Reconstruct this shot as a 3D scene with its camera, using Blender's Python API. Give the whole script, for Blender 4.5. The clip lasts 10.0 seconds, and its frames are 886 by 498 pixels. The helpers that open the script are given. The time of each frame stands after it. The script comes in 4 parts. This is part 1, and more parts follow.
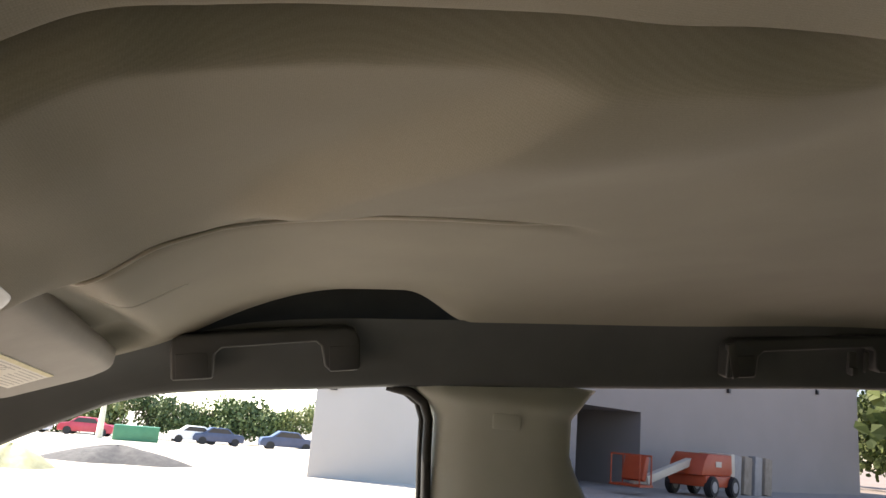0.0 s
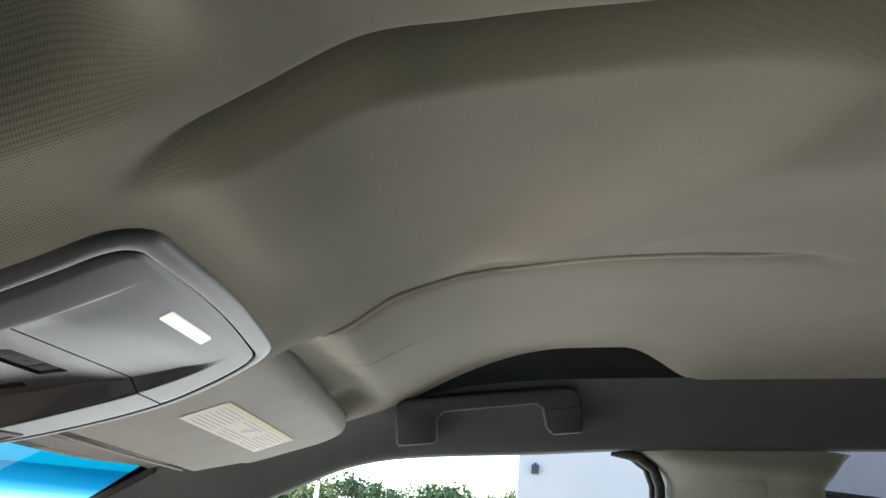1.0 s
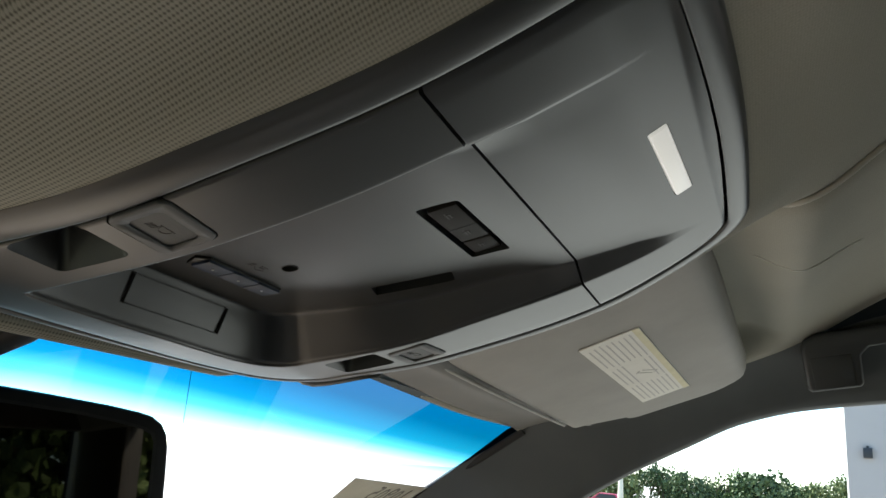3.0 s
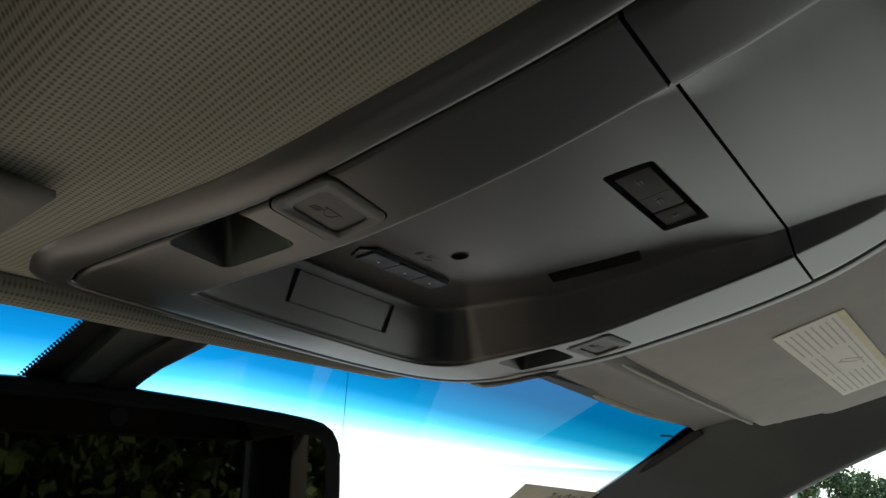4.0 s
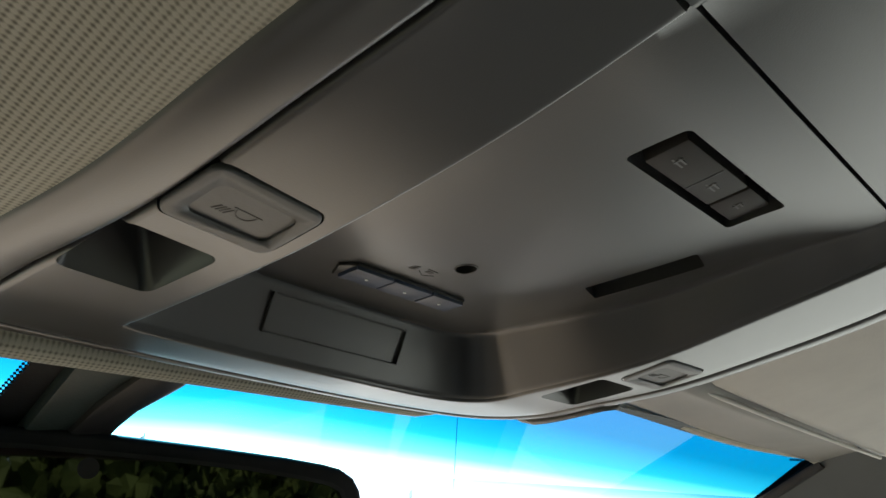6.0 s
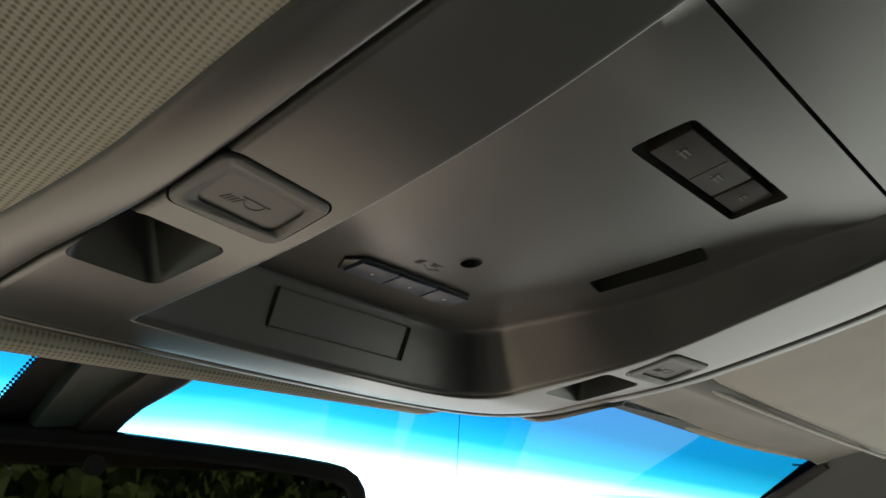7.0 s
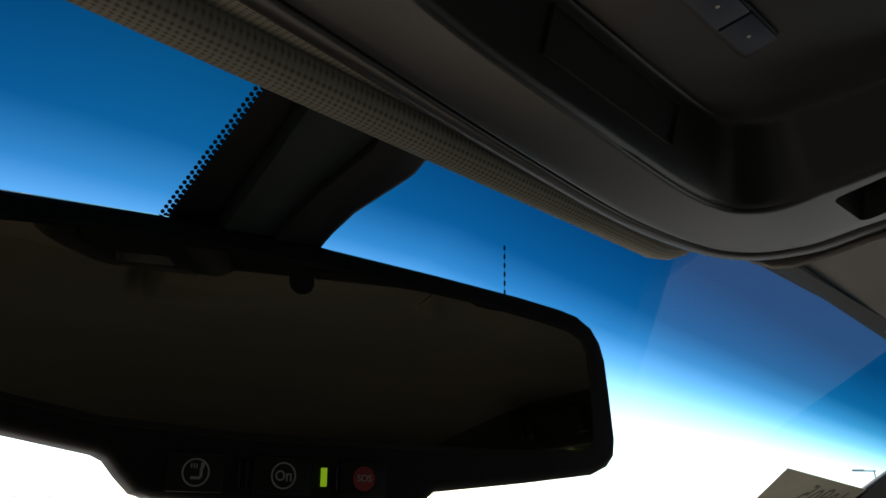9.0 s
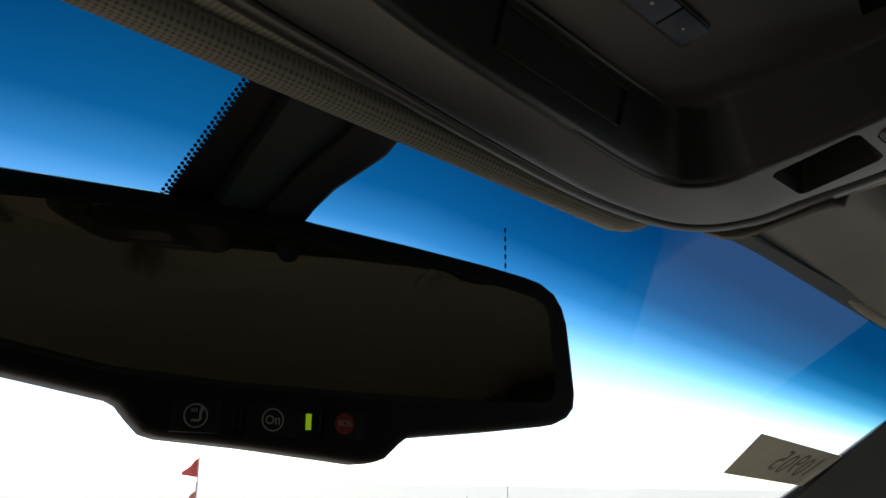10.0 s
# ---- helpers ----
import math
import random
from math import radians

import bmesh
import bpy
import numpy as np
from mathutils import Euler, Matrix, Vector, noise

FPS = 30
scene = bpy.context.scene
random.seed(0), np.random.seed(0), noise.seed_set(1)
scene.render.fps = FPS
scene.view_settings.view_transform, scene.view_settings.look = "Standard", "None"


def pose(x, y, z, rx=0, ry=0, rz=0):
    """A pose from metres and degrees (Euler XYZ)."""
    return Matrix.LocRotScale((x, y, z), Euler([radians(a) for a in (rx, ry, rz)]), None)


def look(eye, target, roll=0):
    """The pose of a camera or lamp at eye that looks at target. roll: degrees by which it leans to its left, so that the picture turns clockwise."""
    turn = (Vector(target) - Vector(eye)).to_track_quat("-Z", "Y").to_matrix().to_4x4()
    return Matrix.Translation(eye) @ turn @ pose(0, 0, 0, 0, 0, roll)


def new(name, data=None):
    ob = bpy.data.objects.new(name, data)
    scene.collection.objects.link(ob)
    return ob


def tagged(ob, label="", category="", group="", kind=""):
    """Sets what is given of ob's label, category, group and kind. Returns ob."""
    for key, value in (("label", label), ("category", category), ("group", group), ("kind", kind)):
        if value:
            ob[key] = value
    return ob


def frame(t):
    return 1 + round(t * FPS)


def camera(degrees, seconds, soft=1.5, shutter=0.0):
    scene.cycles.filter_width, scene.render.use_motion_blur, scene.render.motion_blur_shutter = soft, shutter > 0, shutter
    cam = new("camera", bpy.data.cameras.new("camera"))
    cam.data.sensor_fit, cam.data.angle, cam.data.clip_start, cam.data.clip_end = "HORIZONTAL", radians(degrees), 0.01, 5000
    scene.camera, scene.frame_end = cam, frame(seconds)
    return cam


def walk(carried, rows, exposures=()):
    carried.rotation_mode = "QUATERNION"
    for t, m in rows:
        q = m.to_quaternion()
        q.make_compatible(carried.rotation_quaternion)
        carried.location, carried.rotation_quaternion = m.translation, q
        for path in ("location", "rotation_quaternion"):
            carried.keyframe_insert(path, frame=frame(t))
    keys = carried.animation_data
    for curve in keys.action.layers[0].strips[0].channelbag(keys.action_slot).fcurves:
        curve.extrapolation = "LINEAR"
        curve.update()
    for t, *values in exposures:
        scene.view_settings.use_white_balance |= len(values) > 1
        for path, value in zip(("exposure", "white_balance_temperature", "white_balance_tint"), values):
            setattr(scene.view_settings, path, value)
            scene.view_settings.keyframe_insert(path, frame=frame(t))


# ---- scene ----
cam = camera(59.7, 10.0)
EXPOSURES = [(0, 2.65, 7500, 18), (0.5, 2.9, 6600, 13), (1, 2.95, 6100, 9), (1.5, 2.8, 6200, 8), (2, 2.42, 6350, 7), (2.5, 2.38, 6350, 6), (3.2, 2.0, 6250, 6), (4.3, 1.55, 6400, 5), (4.7, 2.0, 6450, 5), (5.2, 2.5, 6400, 5), (5.7, 2.72, 6400, 5), (7.2, 2.5, 6600, 5), (7.6, 2.1, 6450, 6), (8, 1.6, 6450, 7), (8.5, 1.10, 6450, 8), (9, 0.78, 6450, 8), (9.5, 0.75, 6450, 8), (10, 0.80, 6450, 7)]
PATH = [
    (0, (-0.43560, 0.03586, 1.86866), (1.46105, -0.40090, 2.32907), 5.02),
    (0.5, (-0.43301, 0.03345, 1.85779), (1.47415, -0.09199, 2.44687), 5.29),
    (1, (-0.41118, 0.06358, 1.84037), (1.49015, 0.12943, 2.45731), 5.41),
    (1.5, (-0.38837, 0.09680, 1.83058), (1.50796, 0.31598, 2.42716), 5.58),
    (2, (-0.36242, 0.12674, 1.82037), (1.51096, 0.51546, 2.40292), 5.20),
    (2.5, (-0.32823, 0.15689, 1.81256), (1.50717, 0.71883, 2.37427), 5.24),
    (3, (-0.27767, 0.18941, 1.79735), (1.49807, 0.93503, 2.33661), 4.42),
    (3.2, (-0.26881, 0.19675, 1.79454), (1.47818, 1.01164, 2.32742), 4.34),
    (4.3, (-0.24119, 0.22146, 1.80164), (1.32471, 1.35365, 2.31748), 3.85),
    (4.5, (-0.23099, 0.22042, 1.81285), (1.31506, 1.38346, 2.31986), 4.26),
    (5, (-0.20057, 0.21231, 1.81795), (1.29225, 1.44255, 2.32589), 4.24),
    (5.5, (-0.18617, 0.22164, 1.81314), (1.25804, 1.49298, 2.35900), 4.15),
    (7, (-0.18703, 0.22356, 1.80634), (1.23793, 1.50122, 2.38694), 3.39),
    (7.5, (-0.18529, 0.26122, 1.78533), (1.25385, 1.52201, 2.36781), 2.59),
    (8, (-0.17862, 0.30873, 1.76397), (1.24623, 1.58508, 2.34767), 1.83),
    (8.2, (-0.17478, 0.31578, 1.75831), (1.23820, 1.59706, 2.35982), 1.19),
    (8.5, (-0.17389, 0.32659, 1.74985), (1.22514, 1.61145, 2.37581), 0.51),
    (9, (-0.17197, 0.33023, 1.74861), (1.17804, 1.66679, 2.37397), 1.28),
    (9.5, (-0.17245, 0.32995, 1.74676), (1.16212, 1.69407, 2.34516), 1.47),
    (10, (-0.18237, 0.30667, 1.73734), (1.17645, 1.65341, 2.32036), 0.84),
]
walk(cam, [(t, look(eye, target, roll)) for t, eye, target, roll in PATH], EXPOSURES)

# ---- world, sun, exposure ----
SUN_EL, SUN_AZ = 42.0, 28.0            # height over the horizon; bearing from +Y towards +X
world = bpy.data.worlds.new("sky_world")
scene.world = world
world.use_nodes = True
wn = world.node_tree.nodes
sky = wn.new("ShaderNodeTexSky")
sky.sky_type = "NISHITA"
sky.sun_disc = False
sky.sun_elevation, sky.sun_rotation = radians(SUN_EL), radians(SUN_AZ)
sky.air_density, sky.dust_density, sky.ozone_density = 0.8, 0.3, 2.0
wn["Background"].inputs["Strength"].default_value = 0.15
world.node_tree.links.new(sky.outputs["Color"], wn["Background"].inputs["Color"])
sun = new("sun", bpy.data.lights.new("sun", "SUN"))
sun.data.energy, sun.data.angle, sun.data.color = 4.5, radians(0.6), (1.0, 0.95, 0.87)
sun_way = Vector((math.sin(radians(SUN_AZ)) * math.cos(radians(SUN_EL)), math.cos(radians(SUN_AZ)) * math.cos(radians(SUN_EL)), math.sin(radians(SUN_EL))))
sun.matrix_world = look(sun_way * 60, (0, 0, 0))


# ---- materials ----
K = 1.15                                # the plan is drawn at 1 : 1.15


def material(name, base, rough=0.6, metal=0.0, spec=0.5):
    m = bpy.data.materials.new(name)
    m.use_nodes = True
    b = m.node_tree.nodes["Principled BSDF"]
    b.inputs["Base Color"].default_value = (*base, 1)
    b.inputs["Roughness"].default_value = rough
    b.inputs["Metallic"].default_value = metal
    b.inputs["Specular IOR Level"].default_value = spec
    return m, m.node_tree.nodes, m.node_tree.links, b


def node(ns, kind, **settings):
    n = ns.new("ShaderNode" + kind)
    for key, value in settings.items():
        if key in n.inputs:
            n.inputs[key].default_value = value
    return n


def math_node(ns, ls, op, a, b=None):
    n = ns.new("ShaderNodeMath")
    n.operation = op
    for i, v in enumerate((a, b)):
        if v is None:
            continue
        if isinstance(v, (int, float)):
            n.inputs[i].default_value = v
        else:
            ls.new(v, n.inputs[i])
    return n.outputs[0]


def mottled(name, dark, light, scale, rough=0.6, bump=0.2, fine=900.0, bump_dist=0.0004, metal=0.0, spec=0.5, detail=6.0):
    """A surface with broad stains and a fine grain."""
    m, ns, ls, b = material(name, light, rough, metal, spec)
    co = ns.new("ShaderNodeTexCoord")
    broad = node(ns, "TexNoise", Scale=scale, Detail=detail, Roughness=0.6)
    ls.new(co.outputs["Object"], broad.inputs["Vector"])
    ramp = ns.new("ShaderNodeValToRGB")
    ramp.color_ramp.elements[0].position, ramp.color_ramp.elements[1].position = 0.32, 0.68
    ramp.color_ramp.elements[0].color, ramp.color_ramp.elements[1].color = (*dark, 1), (*light, 1)
    ls.new(broad.outputs["Fac"], ramp.inputs["Fac"])
    ls.new(ramp.outputs["Color"], b.inputs["Base Color"])
    grain = node(ns, "TexNoise", Scale=fine, Detail=3.0)
    ls.new(co.outputs["Object"], grain.inputs["Vector"])
    bp = node(ns, "Bump", Strength=bump, Distance=bump_dist)
    ls.new(grain.outputs["Fac"], bp.inputs["Height"])
    ls.new(bp.outputs["Normal"], b.inputs["Normal"])
    return m


def grained_plastic(name, dark, light, rough=0.55, cell=2300.0, spec=0.45):
    """Moulded plastic with a leather-like cell grain."""
    m, ns, ls, b = material(name, light, rough, 0.0, spec)
    co = ns.new("ShaderNodeTexCoord")
    broad = node(ns, "TexNoise", Scale=9.0, Detail=5.0)
    ls.new(co.outputs["Object"], broad.inputs["Vector"])
    ramp = ns.new("ShaderNodeValToRGB")
    ramp.color_ramp.elements[0].position, ramp.color_ramp.elements[1].position = 0.3, 0.7
    ramp.color_ramp.elements[0].color, ramp.color_ramp.elements[1].color = (*dark, 1), (*light, 1)
    ls.new(broad.outputs["Fac"], ramp.inputs["Fac"])
    ls.new(ramp.outputs["Color"], b.inputs["Base Color"])
    cells = node(ns, "TexVoronoi", Scale=cell)
    ls.new(co.outputs["Object"], cells.inputs["Vector"])
    fine = node(ns, "TexNoise", Scale=cell * 2, Detail=2.0)
    ls.new(co.outputs["Object"], fine.inputs["Vector"])
    height = math_node(ns, ls, "ADD", cells.outputs["Distance"], math_node(ns, ls, "MULTIPLY", fine.outputs["Fac"], 0.4))
    bp = node(ns, "Bump", Strength=0.055, Distance=0.0002)
    ls.new(height, bp.inputs["Height"])
    ls.new(bp.outputs["Normal"], b.inputs["Normal"])
    return m


def knit_cloth(name, dark, light, pitch=0.00107):
    """Headliner knit: staggered pale oval stitches with small dark gaps."""
    m, ns, ls, b = material(name, light, 0.92, 0.0, 0.1)
    co = ns.new("ShaderNodeTexCoord")
    sep = ns.new("ShaderNodeSeparateXYZ")
    ls.new(co.outputs["Object"], sep.inputs[0])
    k = 2 * math.pi / pitch
    u = math_node(ns, ls, "MULTIPLY", sep.outputs["X"], k * 0.62)
    v = math_node(ns, ls, "MULTIPLY", sep.outputs["Y"], k)
    dots = math_node(ns, ls, "MULTIPLY", math_node(ns, ls, "SINE", math_node(ns, ls, "MULTIPLY", math_node(ns, ls, "ADD", u, v), .5)), math_node(ns, ls, "SINE", math_node(ns, ls, "MULTIPLY", math_node(ns, ls, "SUBTRACT", u, v), .5)))
    def near(axis, at, width):
        n = ns.new("ShaderNodeMapRange")
        n.interpolation_type = "SMOOTHSTEP"
        n.inputs["From Min"].default_value, n.inputs["From Max"].default_value = at * K, (at + width) * K
        ls.new(sep.outputs[axis], n.inputs["Value"])
        return n.outputs["Result"]
    open_weave = math_node(ns, ls, "MULTIPLY", near("Y", .13, .10), math_node(ns, ls, "MAXIMUM", near("X", -.085, -.04), near("Y", .36, .03)))
    depth = math_node(ns, ls, "ADD", math_node(ns, ls, "MULTIPLY", open_weave, .34), .035)
    lum = math_node(ns, ls, "ADD", math_node(ns, ls, "MULTIPLY", dots, depth), 0.5)
    yarn = node(ns, "TexNoise", Scale=1400.0, Detail=2.0)
    ls.new(co.outputs["Object"], yarn.inputs["Vector"])
    broad = node(ns, "TexNoise", Scale=5.0, Detail=4.0)
    ls.new(co.outputs["Object"], broad.inputs["Vector"])
    extra = math_node(ns, ls, "ADD", math_node(ns, ls, "MULTIPLY", broad.outputs["Fac"], 0.22), math_node(ns, ls, "MULTIPLY", yarn.outputs["Fac"], 0.22))
    fac = math_node(ns, ls, "ADD", math_node(ns, ls, "MULTIPLY", lum, 0.9), math_node(ns, ls, "SUBTRACT", extra, .2))
    ramp = ns.new("ShaderNodeValToRGB")
    ramp.color_ramp.elements[0].position, ramp.color_ramp.elements[1].position = 0.08, 0.55
    ramp.color_ramp.elements[0].color, ramp.color_ramp.elements[1].color = (*dark, 1), (*light, 1)
    ls.new(fac, ramp.inputs["Fac"])
    ls.new(ramp.outputs["Color"], b.inputs["Base Color"])
    b.inputs["Sheen Weight"].default_value = 0.1
    bp = node(ns, "Bump", Strength=0.3, Distance=0.0002)
    ls.new(lum, bp.inputs["Height"])
    ls.new(bp.outputs["Normal"], b.inputs["Normal"])
    return m


def glass(name, tint=(1, 1, 1), gloss=0.06):
    """A thin clear pane: straight through, with a faint gloss that grows to the edge."""
    m = bpy.data.materials.new(name)
    m.use_nodes = True
    ns, ls = m.node_tree.nodes, m.node_tree.links
    ns.clear()
    out = ns.new("ShaderNodeOutputMaterial")
    mix = ns.new("ShaderNodeMixShader")
    clear = ns.new("ShaderNodeBsdfTransparent")
    shine = ns.new("ShaderNodeBsdfGlossy")
    clear.inputs["Color"].default_value = (*tint, 1)
    shine.inputs["Roughness"].default_value = 0.02
    lw = ns.new("ShaderNodeLayerWeight")
    lw.inputs["Blend"].default_value = 0.12
    ls.new(math_node(ns, ls, "MULTIPLY", lw.outputs["Fresnel"], gloss * 1.0), mix.inputs["Fac"])
    ls.new(clear.outputs[0], mix.inputs[1])
    ls.new(shine.outputs[0], mix.inputs[2])
    ls.new(mix.outputs[0], out.inputs["Surface"])
    return m, ns, ls, clear


CLOTH = knit_cloth("headliner_knit", (0.090, 0.087, 0.073), (0.335, 0.322, 0.274))
PLASTIC = grained_plastic("grey_plastic", (0.026, 0.0267, 0.0275), (0.032, 0.0328, 0.0335), 0.30, spec=0.68)
BEZEL = grained_plastic("bezel_plastic", (0.036, 0.0365, 0.037), (0.045, 0.0455, 0.046), 0.30, spec=0.68)
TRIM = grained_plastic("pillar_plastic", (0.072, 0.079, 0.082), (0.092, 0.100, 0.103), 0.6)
HANDLE = grained_plastic("handle_plastic", (0.032, 0.035, 0.036), (0.042, 0.045, 0.046), 0.5)
VISOR = mottled("visor_vinyl", (0.26, 0.248, 0.228), (0.31, 0.295, 0.272), 12.0, 0.7, 0.35, 700.0)
HEADER = mottled("header_vinyl", (0.13, 0.122, 0.112), (0.16, 0.15, 0.138), 12.0, 0.7, 0.3, 700.0)
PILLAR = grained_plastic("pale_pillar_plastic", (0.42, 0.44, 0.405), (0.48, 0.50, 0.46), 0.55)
BLACK = mottled("black_plastic", (0.012, 0.012, 0.013), (0.02, 0.02, 0.022), 30.0, 0.4, 0.15, 1500.0, 0.0001)
RUBBER = mottled("seal_rubber", (0.012, 0.012, 0.012), (0.025, 0.025, 0.025), 40.0, 0.7)
DARK_GAP = mottled("dark_gap", (0.015, 0.015, 0.016), (0.02, 0.02, 0.02), 40.0, 0.9)
BUTTON_BLUE = mottled("slate_button", (0.018, 0.030, 0.060), (0.026, 0.042, 0.080), 60.0, 0.45)
GREY_BUTTON = mottled("grey_button", (0.055, 0.056, 0.057), (0.066, 0.067, 0.068), 40.0, 0.5, 0.15)
CABIN = mottled("cabin_grey", (0.022, 0.021, 0.020), (0.034, 0.032, 0.030), 6.0, 0.8)
FLOOR = mottled("cabin_floor", (0.022, 0.021, 0.020), (0.034, 0.032, 0.030), 6.0, 0.85)
HOOD = mottled("sand_hood_paint", (0.66, 0.58, 0.48), (0.70, 0.62, 0.52), 2.0, 0.25, 0.02)
DASH = mottled("dash_vinyl", (0.25, 0.195, 0.14), (0.30, 0.235, 0.17), 6.0, 0.7, 0.3, 500.0)
# near-black colour carries the shade deep in the finger pockets
POCKET_SHADE = mottled("pocket_shade", (0.026, 0.030, 0.031), (0.040, 0.045, 0.046), 8.0, 0.95, 0.5, 700.0)
MARK = mottled("dark_mark", (0.03, 0.03, 0.03), (0.045, 0.045, 0.045), 90.0, 0.6)
WHITE_MARK = mottled("white_mark", (0.55, 0.55, 0.55), (0.62, 0.62, 0.62), 90.0, 0.6)
RED_MARK = mottled("red_mark", (0.45, 0.05, 0.05), (0.52, 0.07, 0.07), 90.0, 0.6)
PAPER = mottled("paper_label", (0.74, 0.72, 0.66), (0.80, 0.78, 0.72), 40.0, 0.7, 0.1)


# ---- mesh helpers ----


def link_mesh(name, verts, faces, mat, parent=None, smooth=True, label=""):
    me = bpy.data.meshes.new(name)
    me.from_pydata([tuple(float(c) * K for c in v) for v in verts], [], faces)
    me.validate()
    bm = bmesh.new()
    bm.from_mesh(me)
    bmesh.ops.recalc_face_normals(bm, faces=bm.faces)
    bm.to_mesh(me)
    bm.free()
    me.materials.append(mat)
    if smooth:
        me.polygons.foreach_set("use_smooth", [True] * len(me.polygons))
    ob = new(name, me)
    if parent:
        ob.parent = parent
    if label:
        ob["label"] = label
    return ob


def part(name, bm, mat, parent=None, label="", smooth=True):
    """Links a bmesh as one mesh object under a thing or a part."""
    me = bpy.data.meshes.new(name)
    bmesh.ops.recalc_face_normals(bm, faces=bm.faces)
    bmesh.ops.scale(bm, vec=(K, K, K), verts=bm.verts)
    bm.to_mesh(me)
    bm.free()
    me.materials.append(mat)
    if smooth:
        me.polygons.foreach_set("use_smooth", [True] * len(me.polygons))
        me.set_sharp_from_angle(angle=radians(38))
    ob = new(name, me)
    if parent:
        ob.parent = parent
    if label:
        ob["label"] = label
    return ob


def box_bm(size, m=None, bevel=0.0, seg=2):
    bm = bmesh.new()
    bmesh.ops.create_cube(bm, size=1, matrix=Matrix.Diagonal((*size, 1)))
    if bevel:
        bmesh.ops.bevel(bm, geom=bm.edges[:], offset=bevel, segments=seg, profile=0.6, affect="EDGES")
    if m is not None:
        bm.transform(m)
    return bm


def cyl_bm(r1, r2, h, m=None, seg=24, bevel=0.0):
    bm = bmesh.new()
    bmesh.ops.create_cone(bm, cap_ends=True, segments=seg, radius1=r1, radius2=r2, depth=h)
    if bevel:
        rims = [e for e in bm.edges if abs(e.verts[0].co.z - e.verts[1].co.z) < 1e-6]
        bmesh.ops.bevel(bm, geom=rims, offset=bevel, segments=2, affect="EDGES")
    if m is not None:
        bm.transform(m)
    return bm


def prism_bm(outline, depth, m=None, bevel=0.0, seg=2):
    """An outline in x, y, pushed from z = 0 to z = depth, with rounded rims."""
    bm = bmesh.new()
    f = bm.faces.new([bm.verts.new((x, y, 0)) for x, y in outline])
    top = bmesh.ops.extrude_face_region(bm, geom=[f])["geom"]
    bmesh.ops.translate(bm, verts=[v for v in top if isinstance(v, bmesh.types.BMVert)], vec=(0, 0, depth))
    if bevel:
        bm.edges.ensure_lookup_table()
        rims = [e for e in bm.edges if abs(e.verts[0].co.z - e.verts[1].co.z) < 1e-7]
        bmesh.ops.bevel(bm, geom=rims, offset=bevel, segments=seg, profile=0.5, affect="EDGES")
    bmesh.ops.recalc_face_normals(bm, faces=bm.faces)
    if m is not None:
        bm.transform(m)
    return bm


def merge_bm(*bms):
    out = bmesh.new()
    for b in bms:
        me = bpy.data.meshes.new("merge")
        b.to_mesh(me)
        b.free()
        out.from_mesh(me)
        bpy.data.meshes.remove(me)
    return out


def rounded(w, h, r, n=6, cx=0.0, cy=0.0):
    """The outline of a rounded rectangle about (cx, cy)."""
    out = []
    for sx, sy, a0 in ((1, 1, 0), (-1, 1, 90), (-1, -1, 180), (1, -1, 270)):
        for i in range(n + 1):
            a = radians(a0 + 90 * i / n)
            out.append((cx + sx * (w / 2 - r) + r * math.cos(a), cy + sy * (h / 2 - r) + r * math.sin(a)))
    return out


def tube(name, pts, r, mat, parent=None, label="", res=6, cyclic=False, radii=None):
    cu = bpy.data.curves.new(name, "CURVE")
    cu.dimensions, cu.bevel_depth, cu.bevel_resolution, cu.use_fill_caps = "3D", r * K, res, True
    sp = cu.splines.new("POLY")
    sp.points.add(len(pts) - 1)
    for i, p in enumerate(pts):
        sp.points[i].co = (p[0] * K, p[1] * K, p[2] * K, 1)
        if radii:
            sp.points[i].radius = radii[i]
    sp.use_cyclic_u = cyclic
    tmp = bpy.data.objects.new("tmp", cu)
    scene.collection.objects.link(tmp)
    me = bpy.data.meshes.new_from_object(tmp.evaluated_get(bpy.context.evaluated_depsgraph_get()))
    bpy.data.objects.remove(tmp)
    bpy.data.curves.remove(cu)
    me.name = name
    me.materials.clear()
    me.materials.append(mat)
    me.polygons.foreach_set("use_smooth", [True] * len(me.polygons))
    ob = new(name, me)
    if parent:
        ob.parent = parent
    if label:
        ob["label"] = label
    return ob


def empty(name, at=(0, 0, 0), turn=(0, 0, 0)):
    ob = new(name)
    ob.matrix_world = pose(*(c * K for c in at), *turn)
    ob.empty_display_size = 0.02
    return ob


def step(v):
    v = np.clip(v, 0, 1)
    return v * v * (3 - 2 * v)


def curve_of(ys, zs):
    """A smooth curve through knots given from front to rear."""
    ys, zs = np.array(ys[::-1], float), np.array(zs[::-1], float)
    d = np.diff(zs) / np.diff(ys)
    m = np.r_[d[0], np.where(d[:-1] * d[1:] > 0, 2 * d[:-1] * d[1:] / (d[:-1] + d[1:] + 1e-12), 0), d[-1]]

    def f(y):
        y = np.clip(np.asarray(y, float), ys[0], ys[-1])
        i = np.clip(np.searchsorted(ys, y) - 1, 0, len(ys) - 2)
        h = ys[i + 1] - ys[i]
        t = (y - ys[i]) / h
        return ((1 + 2 * t) * (1 - t) ** 2 * zs[i] + t * (1 - t) ** 2 * h * m[i] + t * t * (3 - 2 * t) * zs[i + 1] + t * t * (t - 1) * h * m[i + 1])
    return f


def grid_faces(nu, nv):
    return [(i * nv + j, i * nv + j + 1, (i + 1) * nv + j + 1, (i + 1) * nv + j) for i in range(nu - 1) for j in range(nv - 1)]


